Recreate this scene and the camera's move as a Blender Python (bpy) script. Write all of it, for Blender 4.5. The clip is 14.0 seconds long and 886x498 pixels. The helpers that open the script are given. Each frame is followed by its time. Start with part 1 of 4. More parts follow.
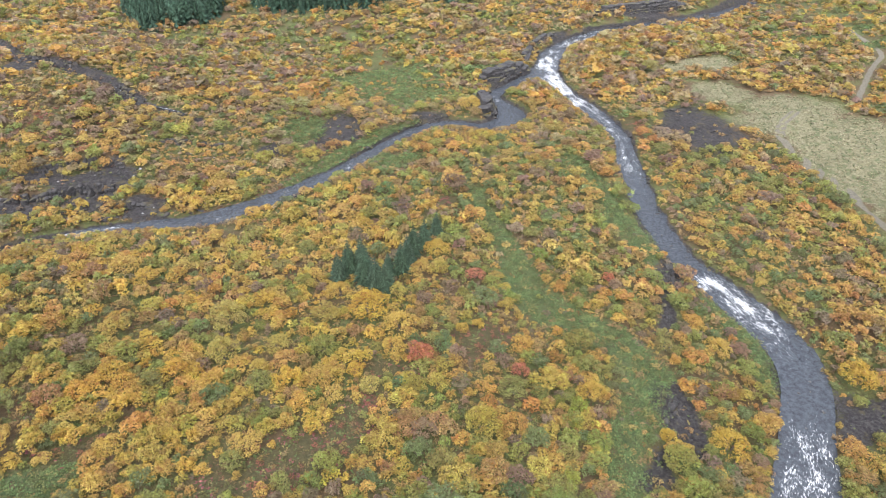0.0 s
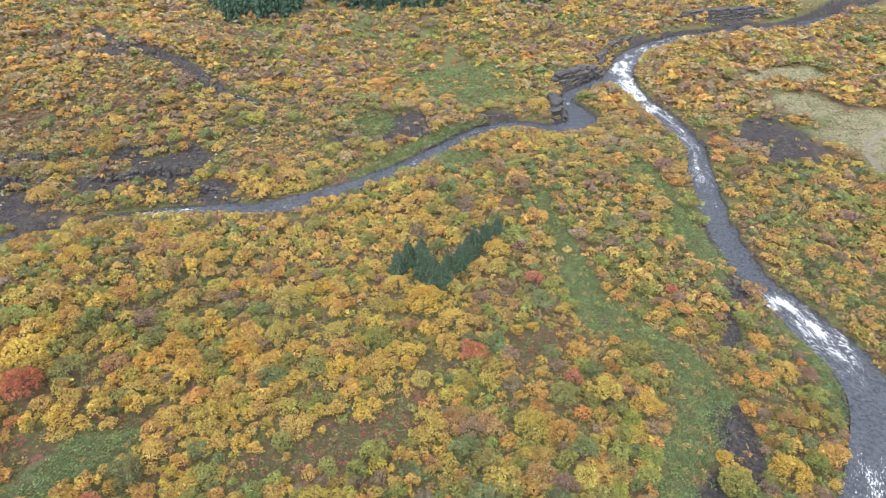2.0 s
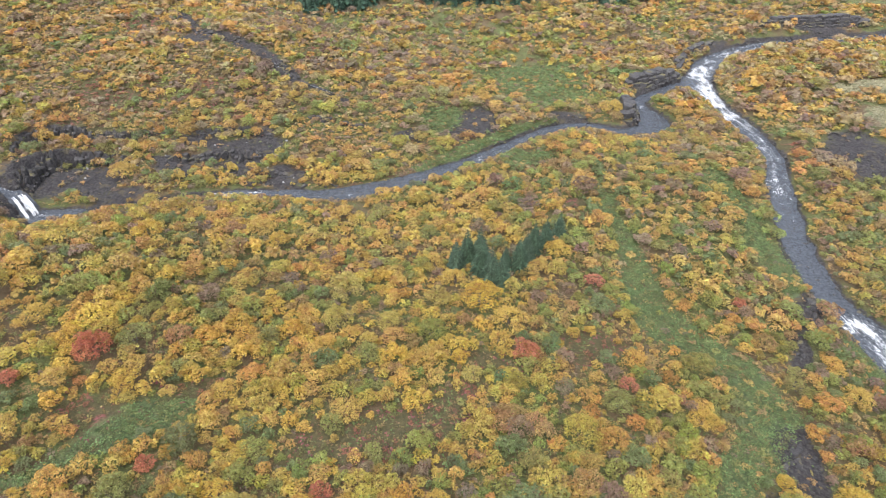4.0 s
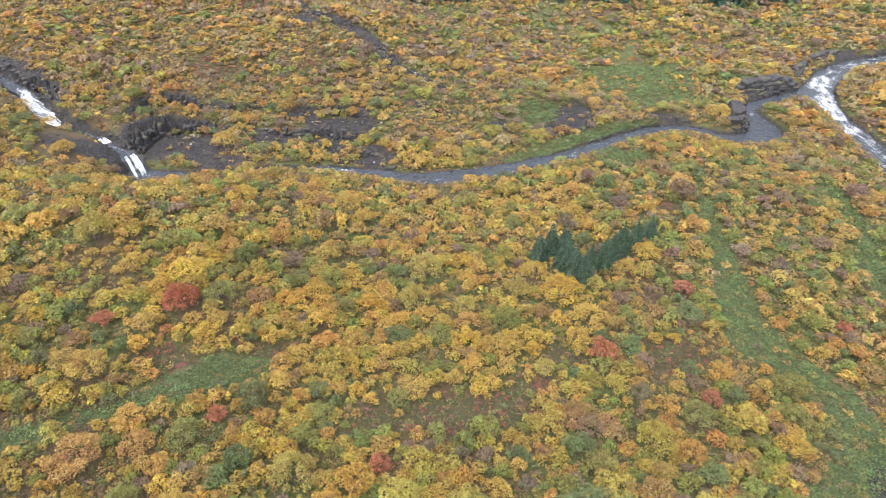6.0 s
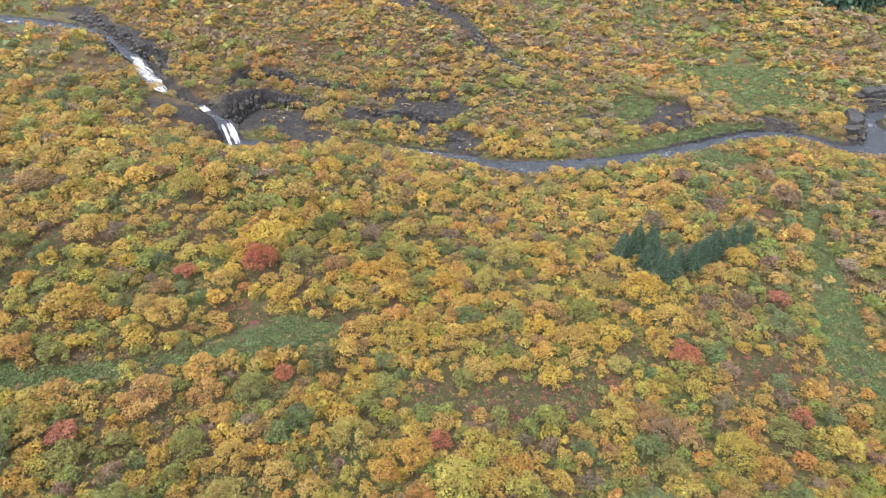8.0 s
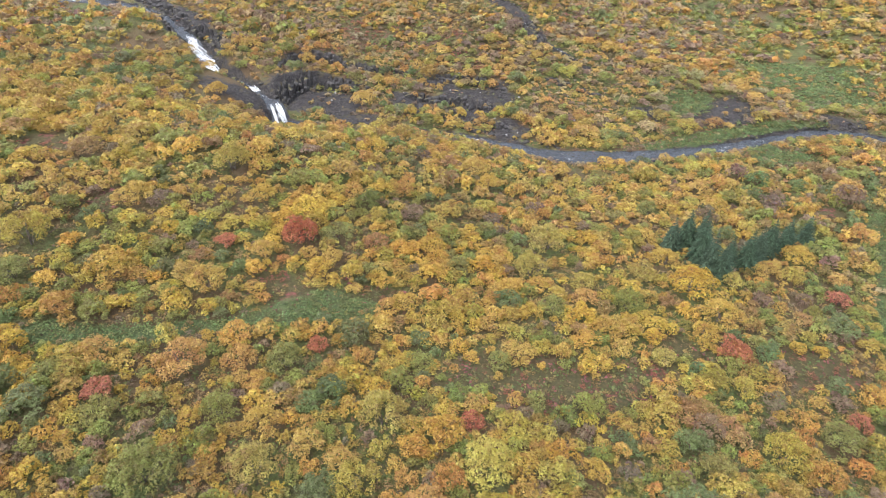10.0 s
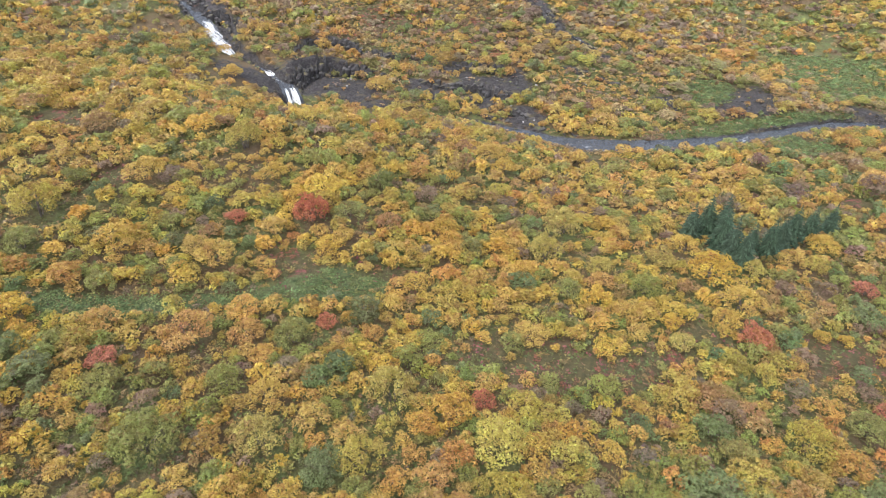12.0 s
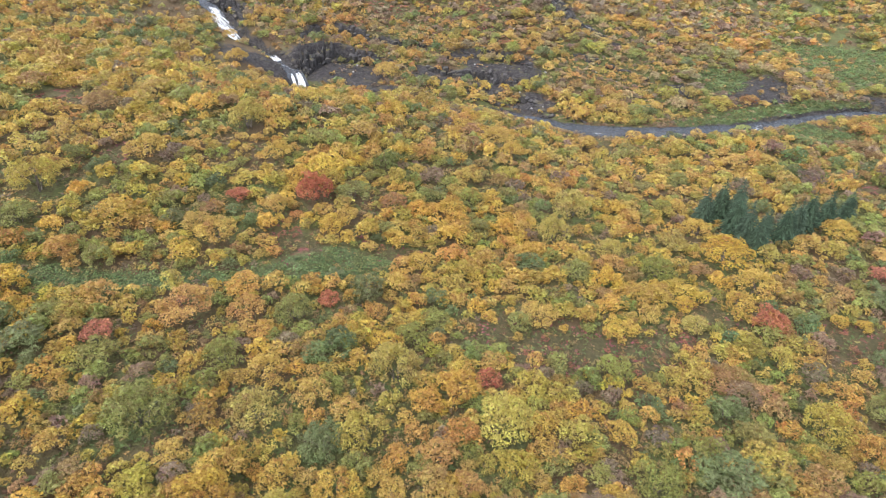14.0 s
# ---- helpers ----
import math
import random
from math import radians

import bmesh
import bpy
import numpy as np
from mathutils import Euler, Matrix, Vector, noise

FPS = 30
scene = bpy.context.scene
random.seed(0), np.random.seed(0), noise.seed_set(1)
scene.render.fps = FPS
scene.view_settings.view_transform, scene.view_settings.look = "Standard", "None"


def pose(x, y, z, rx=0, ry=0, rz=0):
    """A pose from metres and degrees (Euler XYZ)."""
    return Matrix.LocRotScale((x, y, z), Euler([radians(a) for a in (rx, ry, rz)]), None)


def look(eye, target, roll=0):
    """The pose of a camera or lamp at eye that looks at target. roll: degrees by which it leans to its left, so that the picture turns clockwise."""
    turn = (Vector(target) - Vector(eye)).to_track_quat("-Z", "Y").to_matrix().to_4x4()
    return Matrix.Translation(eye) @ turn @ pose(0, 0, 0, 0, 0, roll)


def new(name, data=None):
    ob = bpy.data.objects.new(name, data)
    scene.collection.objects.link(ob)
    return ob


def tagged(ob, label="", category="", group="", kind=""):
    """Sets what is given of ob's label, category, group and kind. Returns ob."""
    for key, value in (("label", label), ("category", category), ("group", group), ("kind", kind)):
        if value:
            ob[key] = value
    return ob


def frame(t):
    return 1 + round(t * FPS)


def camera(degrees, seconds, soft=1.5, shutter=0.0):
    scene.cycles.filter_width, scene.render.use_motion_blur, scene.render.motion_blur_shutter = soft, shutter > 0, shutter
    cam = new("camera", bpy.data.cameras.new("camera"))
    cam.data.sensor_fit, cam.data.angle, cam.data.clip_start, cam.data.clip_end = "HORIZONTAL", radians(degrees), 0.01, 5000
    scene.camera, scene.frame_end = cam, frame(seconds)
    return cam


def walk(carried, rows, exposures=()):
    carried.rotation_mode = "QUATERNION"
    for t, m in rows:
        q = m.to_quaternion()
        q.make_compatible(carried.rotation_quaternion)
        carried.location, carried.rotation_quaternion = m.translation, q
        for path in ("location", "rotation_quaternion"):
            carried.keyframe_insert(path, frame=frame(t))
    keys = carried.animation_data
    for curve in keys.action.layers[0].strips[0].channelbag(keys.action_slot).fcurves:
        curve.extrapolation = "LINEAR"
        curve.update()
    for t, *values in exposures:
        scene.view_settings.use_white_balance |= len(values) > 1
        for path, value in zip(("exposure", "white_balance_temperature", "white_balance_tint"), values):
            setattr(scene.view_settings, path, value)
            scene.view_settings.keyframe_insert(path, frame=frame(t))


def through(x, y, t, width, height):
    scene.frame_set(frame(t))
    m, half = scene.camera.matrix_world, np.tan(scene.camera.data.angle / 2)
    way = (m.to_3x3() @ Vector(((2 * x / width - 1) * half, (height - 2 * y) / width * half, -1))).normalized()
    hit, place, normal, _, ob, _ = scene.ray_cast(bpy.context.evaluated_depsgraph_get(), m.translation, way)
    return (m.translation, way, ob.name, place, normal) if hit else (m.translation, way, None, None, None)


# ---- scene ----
cam = camera(69.3, 14.0, soft=0.7, shutter=0.35)
PATH = [
    (0, (-0.00, -0.00, 87.00), (-0.02, 40.46, 57.62), 0.33),
    (0.5, (-0.07, -0.02, 87.00), (-0.94, 40.43, 57.61), 0.22),
    (1, (-0.07, -0.05, 86.94), (-2.96, 40.30, 57.56), -0.02),
    (1.5, (0.02, -0.08, 86.88), (-4.25, 40.15, 57.48), -0.00),
    (2, (0.14, -0.09, 86.80), (-4.57, 40.08, 57.40), 0.06),
    (2.5, (0.21, -0.08, 86.68), (-5.22, 40.00, 57.28), 0.03),
    (3, (0.26, -0.06, 86.41), (-6.33, 39.85, 57.02), -0.06),
    (5.5, (0.34, -0.08, 83.18), (-13.52, 37.93, 53.80), -0.06),
    (6, (0.35, -0.10, 82.25), (-15.06, 37.31, 52.88), -0.06),
    (6.5, (0.33, -0.08, 81.23), (-16.62, 36.67, 51.86), -0.06),
    (7, (0.28, -0.05, 80.21), (-18.16, 35.98, 50.85), -0.06),
    (7.5, (0.24, -0.04, 79.23), (-19.51, 35.28, 49.86), -0.03),
    (8, (0.20, -0.05, 78.25), (-20.58, 34.68, 48.89), -0.03),
    (8.5, (0.18, -0.05, 77.29), (-21.45, 34.15, 47.92), -0.03),
    (9, (0.19, -0.02, 76.32), (-22.12, 33.73, 46.94), -0.04),
    (11.5, (0.32, 0.08, 71.62), (-24.01, 32.40, 42.24), 0.05),
    (12, (0.36, 0.04, 70.67), (-23.96, 32.36, 41.28), 0.11),
    (12.5, (0.39, 0.03, 69.72), (-24.11, 32.21, 40.32), 0.13),
    (13, (0.37, 0.08, 68.78), (-24.29, 32.13, 39.38), 0.16),
    (13.5, (0.33, 0.14, 67.86), (-24.38, 32.15, 38.46), 0.17),
    (14, (0.31, 0.20, 66.88), (-24.39, 32.22, 37.47), 0.23),
]
walk(cam, [(t, look(eye, target, roll)) for t, eye, target, roll in PATH], [(0, 1.44, 6300, 12), (14, 1.44, 6350, 12)])

# ---- light: a bright overcast sky with a veiled sun ----
world = bpy.data.worlds.new("overcast")
scene.world = world
world.use_nodes = True
wn, wl = world.node_tree.nodes, world.node_tree.links
sky = wn.new("ShaderNodeTexSky")
sky.sky_type, sky.sun_disc = "NISHITA", False
sky.sun_elevation, sky.sun_rotation = radians(62), radians(190)
sky.air_density, sky.dust_density = 1.0, 4.0
grey = wn.new("ShaderNodeHueSaturation")
grey.inputs["Saturation"].default_value = 0.45
wl.new(sky.outputs[0], grey.inputs["Color"])
wl.new(grey.outputs[0], wn["Background"].inputs["Color"])
wn["Background"].inputs["Strength"].default_value = 0.15
sun = new("sun", bpy.data.lights.new("sun", "SUN"))
sun.data.energy, sun.data.angle, sun.data.color = 0.9, radians(70), (1.0, 0.98, 0.95)
sun.matrix_world = look((0, 0, 300), (10, 60, 100))


# ---- landforms ----
# broad mounds and hollows: x, y, radius, height
MOUNDS = [(-160, -20, 110, 21.7), (-260, 240, 110, 24.4), (20, 180, 110, -2.5), (0, 0, 50, 9.4), (-120, 120, 35, -6.5),
          (-120, 200, 35, 8.7), (60, 60, 35, -6.9), (260, 280, 110, 7.2), (-60, 140, 35, -4.2), (-100, 80, 35, 6.4),
          (-220, 60, 35, 7.0), (120, 360, 35, 4.3), (40, 260, 35, -2.3), (80, 140, 35, -3.1), (-40, 240, 35, -3.3),
          (100, 20, 50, 8.4), (-60, 360, 75, 7.7), (-260, 140, 35, 5.1), (-60, -20, 35, 4.9), (-80, 180, 35, 3.0),
          (120, 300, 35, -3.6), (0, 60, 35, 1.9), (-80, 280, 35, -3.7), (20, 140, 35, 2.4)]
# the gorge: the hollow below the falls and the rim above them
RIMS = [(-116, 97, 16, -8.0), (-190, 107, 13, 4.5)]
# water courses: x, y, water level, half width, bank width, white water
RIVER = [(35, 20, 0.8, 4.6, 6, 0.5), (55, 57, 0.6, 4.0, 6, 0.75), (58.7, 64.5, 0.5, 3.5, 6, 0.85), (61.3, 70.2, 0.5, 3.4, 6, 0.55), (64.1, 76.4, 0.4, 3.4, 5, 0.25), (65.9, 83.5, 0.3, 3.6, 5, 0.35),
         (65.3, 90.6, 0.3, 4.0, 5, 0.55), (61.9, 98.8, 0.2, 4.5, 5, 0.8), (57.6, 107.5, 0.1, 4.2, 5, 0.95), (54.8, 114, 0, 3.2, 5, 0.45), (53, 120, 0, 3.1, 5, 0.0), (51.6, 136, 0, 3.2, 5, 0.35),
         (52.2, 158, 0, 2.9, 5, 0.65), (53.7, 176, 0, 2.9, 5, 0.7), (51, 189.3, 0, 3.2, 5, 0.7), (47.2, 200.5, 0, 3.4, 6, 0.75), (42.6, 213, -0.1, 3.1, 5, 0.8),
         (39, 230, -0.2, 4.2, 5, 0.9), (40, 244, -0.3, 4.2, 4, 0.85), (44.5, 256, -0.3, 4.2, 4, 0.7), (51, 265, -0.4, 4.0, 4, 0.6), (68, 281, -0.6, 4.6, 5, 0.6),
         (88, 291, -0.8, 4.8, 5, 0.4), (122, 306, -1, 5, 5, 0.3), (160, 335, -1, 5, 6, 0.3), (230, 400, -1, 5, 8, 0.2)]
STREAM = [(36, 236, -0.2, 3.0, 3, 0.3), (30, 226, -0.1, 2.6, 3, 0.5), (24, 219, -0.1, 2.6, 3, 0.5), (18.5, 212.5, -0.1, 2.4, 3, 0.3), (17.5, 206, -0.1, 2.6, 3, 0.5),
          (20.5, 199, -0.1, 4.0, 3, 0.25), (22, 192.5, -0.1, 4.6, 3, 0.0), (18, 186.5, 0, 4.0, 3, 0.0), (11, 184.5, 0, 3.2, 3, 0.0),
          (3, 186, 0.1, 3.0, 3, 0.5), (-3, 185, 0.1, 3.2, 3, 0.4), (-10, 180, 0.1, 3.0, 4, 0.5), (-18, 170, 0.2, 2.4, 4, 0.45),
          (-25, 161, 0.2, 2.4, 4, 0.45), (-33, 151, 0.3, 2.6, 4, 0.5), (-44, 141, 0.3, 2.4, 4, 0.45), (-54, 133, 0.4, 2.6, 4, 0.45),
          (-62, 129, 0.4, 2.4, 4, 0.45), (-74, 127, 0.5, 2.4, 4, 0.5), (-84, 123, 0.9, 2.6, 4, 0.85), (-96, 116, 0.8, 3, 5, 0.75),
          (-112, 107, 0.8, 3.5, 4, 0.3), (-122, 104.2, 0.8, 3.6, 3, 0.5)]
TORRENT = [(-122, 104.2, 0.8, 3.4, 3, 0.6), (-127, 104.1, 0.8, 2.6, 3, 0.8), (-130, 105.3, 4.9, 1.7, 3, 0.7), (-134.3, 106.6, 5.0, 1.6, 3.5, 0.45),
           (-139, 107.8, 5.1, 1.6, 4, 0.6), (-143.5, 109, 5.6, 1.7, 4, 0.55), (-151.2, 108.9, 5.7, 2.0, 4, 0.4), (-158.4, 109.3, 5.8, 2.2, 4, 0.5), (-160, 109.5, 6.0, 2.4, 4, 1),
           (-162.5, 110.3, 7.0, 2.4, 3.5, 1), (-166.5, 112.6, 7.2, 3.0, 3.5, 0.9), (-171.5, 114.2, 7.6, 2.6, 3, 1), (-176, 115.2, 11.2, 1.2, 3, 1), (-182, 117, 11.6, 1.6, 3.5, 0.4),
           (-194, 120.5, 12, 1.8, 4, 0.4), (-208, 121.5, 12.8, 2.2, 4, 0.6), (-222, 117.8, 14, 3.0, 5, 0.6),
           (-238, 110, 15.2, 3.4, 6, 0.55), (-250, 105, 15.8, 3.6, 6, 0.5), (-300, 92, 17, 4, 8, 0.6)]
GULLY = [(-42, 153, 0.4, 0.3, 3.5, 0.1), (-47, 163, 2, 0.3, 3.5, 0.3), (-57, 170, 4.2, 0.3, 3.5, 0.3), (-76, 177, 7.6, 0.3, 3.5, 0.3),
         (-89, 179, 10.2, 0.45, 5, 0.7), (-100, 185, 13, 0.45, 5, 0.6), (-115, 191, 16, 0.3, 3, 0.2), (-134, 195, 18, 0.3, 3, 0.2), (-180, 215, 22, 0.3, 3, 0.2)]
COURSES = (RIVER, STREAM, TORRENT, GULLY)
# rock steps, high ground to the left of each line: x, y, drop
CLIFFS = [[(-131.5, 107.8, 4.5), (-134.5, 112.5, 6.0), (-136, 118.5, 6.5), (-134.5, 124, 6.0), (-130, 128.5, 5.0), (-122.5, 131.5, 3.5), (-114, 133.5, 0.0)],
          [(-140, 116, 0.0), (-145, 122, 3.2), (-146, 130, 3.8), (-140, 137, 3.6), (-131, 138.5, 2.8), (-122, 142.5, 2.2), (-113, 146, 0.0)],
          [(-108, 146, 0.0), (-103, 148.5, 2.2), (-97, 150, 2.6), (-90, 152, 2.2), (-84, 151, 0.0)],
          [(-111, 134, 0.0), (-104, 136.5, 2.4), (-97, 139.5, 3.0), (-90, 142, 3.0), (-84, 143, 2.0), (-79, 144, 0.0)],
          [(-99, 129.5, 0.0), (-92, 131, 1.8), (-85, 133.5, 2.4), (-78, 135.5, 1.8), (-71, 136, 0.0)],
          [(-83, 163, 0.0), (-77, 164, 0.9), (-69, 164.4, 1.2), (-59, 165, 0.9), (-51, 163, 0.0)],
          [(-184, 118.5, 2.0), (-179, 120, 5.0), (-173, 121, 5.5), (-167, 119, 4.5), (-162, 116, 1.5)],
          [(-224, 124, 0.0), (-213, 127.5, 3.2), (-201, 126.5, 3.8), (-191, 124, 3.4), (-185, 121.5, 2.0)],
          [(-167, 105.5, 0.0), (-172, 108.5, 3.5), (-178, 110.5, 4.5), (-184, 113, 3.0), (-192, 115, 0.0)]]

_tab = np.random.RandomState(7).rand(256, 256)


def vnoise(x, y):
    """Smooth value noise from 0 to 1."""
    xi, yi = np.floor(x).astype(int), np.floor(y).astype(int)
    fx, fy = x - xi, y - yi
    fx, fy = fx * fx * (3 - 2 * fx), fy * fy * (3 - 2 * fy)
    a, b = _tab[xi & 255, yi & 255], _tab[(xi + 1) & 255, yi & 255]
    c, d = _tab[xi & 255, (yi + 1) & 255], _tab[(xi + 1) & 255, (yi + 1) & 255]
    return (a * (1 - fx) + b * fx) * (1 - fy) + (c * (1 - fx) + d * fx) * fy


def fbm(x, y, size, octaves=4):
    out, amp, total = 0.0, 1.0, 0.0
    for o in range(octaves):
        k = 2.0 ** o / size
        out, total, amp = out + amp * vnoise(x * k + 17.3 * o, y * k + 5.1 * o), total + amp, amp * 0.55
    return out / total


def smooth(a, b, v):
    s = np.clip((v - a) / (b - a), 0, 1)
    return s * s * (3 - 2 * s)


def spline(rows, step):
    """A smooth line through the rows, with all their columns, in steps of about step metres."""
    p = np.array(rows, float)
    p = np.vstack([2 * p[0] - p[1], p, 2 * p[-1] - p[-2]])
    out = []
    for i in range(1, len(p) - 2):
        n = max(1, int(np.hypot(*(p[i + 1] - p[i])[:2]) / step))
        s = np.arange(n)[:, None] / n
        a, b, c, d = p[i - 1], p[i], p[i + 1], p[i + 2]
        q = 0.5 * (2 * b + (c - a) * s + (2 * a - 5 * b + 4 * c - d) * s ** 2 + (3 * b - a - 3 * c + d) * s ** 3)
        lin = b + (c - b) * s
        q[:, 2:] = lin[:, 2:]
        out.append(q)
    return np.vstack(out + [p[-2:-1]])


LINES = [spline(c, 2.5) for c in COURSES]
STEPS = [spline(c, 1.5) for c in CLIFFS]


def nearest(line, x, y):
    """Distance to a line, the values of its further columns there, and the side (positive: to its left)."""
    best, vals, side = np.full(x.shape, 1e9), np.zeros(x.shape + (line.shape[1] - 2,)), np.zeros(x.shape)
    for a, b in zip(line[:-1], line[1:]):
        d = b - a
        s = np.clip(((x - a[0]) * d[0] + (y - a[1]) * d[1]) / (d[0] ** 2 + d[1] ** 2 + 1e-9), 0, 1)
        dist = np.hypot(x - a[0] - s * d[0], y - a[1] - s * d[1])
        m = dist < best
        best[m] = dist[m]
        vals[m] = (a[2:] + s[..., None] * d[2:])[m]
        side[m] = (d[0] * (y - a[1]) - d[1] * (x - a[0]))[m]
    return best, vals, side


def base_height(x, y):
    h = 4.0 + 0.0 * x
    for mx, my, r, v in MOUNDS + RIMS:
        h = h + v * np.exp(-((x - mx) ** 2 + (y - my) ** 2) / r ** 2)
    return h + 1.6 * (fbm(x, y, 22.0) - 0.5) + 5.0 * smooth(300, 900, np.hypot(x, y - 150)) * fbm(x, y, 300.0)


def ground_height(x, y, want_water=False):
    """The ground's height; also the distance outside the water's edge."""
    x, y = np.asarray(x, float), np.asarray(y, float)
    h = base_height(x, y)
    for line in STEPS:
        near = (x > line[:, 0].min() - 25) & (x < line[:, 0].max() + 25) & (y > line[:, 1].min() - 25) & (y < line[:, 1].max() + 25)
        if near.any():
            d, v, side = nearest(line, x[near], y[near])
            off = np.where(side > 0, d, -d) + 1.6 * (fbm(x[near], y[near], 4.0, 2) - 0.5)
            fade = np.exp(-np.abs(off) / 7.0)
            h[near] += v[:, 0] * fade * (smooth(-0.8, 0.8, off) - 0.55)
    edge = np.full(x.shape, 1e9)
    for line in LINES:
        near = (x > line[:, 0].min() - 30) & (x < line[:, 0].max() + 30) & (y > line[:, 1].min() - 30) & (y < line[:, 1].max() + 30)
        if not near.any():
            continue
        d, v, side = nearest(line, x[near], y[near])
        hn = h[near]
        wob = 1.4 * (fbm(x[near], y[near], 5.0, 2) - 0.5)
        out = d - v[:, 1] - wob
        bed = v[:, 0] - 0.9
        k = smooth(-0.6, 1.0, out / np.maximum(v[:, 2], 0.1))
        shore = bed + 1.3 * smooth(-0.3, 1.2, out)
        h[near] = np.where(out < v[:, 2], np.where(hn > shore, shore + (hn - shore) * k, hn + (shore - hn) * (1 - k)), hn)
        if line is not LINES[3]:
            edge[near] = np.minimum(edge[near], out)
    return (h, edge) if want_water else h


# ---- materials ----
def material(name):
    m = bpy.data.materials.new(name)
    m.use_nodes = True
    n, l = m.node_tree.nodes, m.node_tree.links
    return m, n, l, n["Principled BSDF"]


def mixer(n, l, fac, a, b, blend="MIX"):
    """A colour mix; each input is a socket, a number or a colour."""
    x = n.new("ShaderNodeMix")
    x.data_type, x.blend_type = "RGBA", blend
    for sock, v in ((x.inputs[0], fac), (x.inputs[6], a), (x.inputs[7], b)):
        if isinstance(v, (int, float)):
            sock.default_value = v
        elif isinstance(v, tuple):
            sock.default_value = (*v[:3], 1)
        else:
            l.new(v, sock)
    return x.outputs[2]


def noise_of(n, l, scale, detail=4.0, rough=0.6, vec=None):
    t = n.new("ShaderNodeTexNoise")
    t.inputs["Scale"].default_value, t.inputs["Detail"].default_value, t.inputs["Roughness"].default_value = scale, detail, rough
    if vec is None:
        g = n.new("ShaderNodeNewGeometry")
        vec = g.outputs["Position"]
    l.new(vec, t.inputs["Vector"])
    return t.outputs[0]


def steps(n, l, value, lo, hi):
    r = n.new("ShaderNodeMapRange")
    r.interpolation_type = "SMOOTHSTEP"
    r.inputs[1].default_value, r.inputs[2].default_value = lo, hi
    l.new(value, r.inputs[0])
    return r.outputs[0]


def times(n, l, a, b, op="MULTIPLY"):
    m = n.new("ShaderNodeMath")
    m.operation = op
    for i, v in enumerate((a, b)):
        if isinstance(v, (int, float)):
            m.inputs[i].default_value = v
        else:
            l.new(v, m.inputs[i])
    return m.outputs[0]


def bumped(n, l, bsdf, height, strength, distance):
    b = n.new("ShaderNodeBump")
    b.inputs["Strength"].default_value, b.inputs["Distance"].default_value = strength, distance
    l.new(height, b.inputs["Height"])
    l.new(b.outputs[0], bsdf.inputs["Normal"])


def attribute(n, name):
    a = n.new("ShaderNodeAttribute")
    a.attribute_name = name
    return a


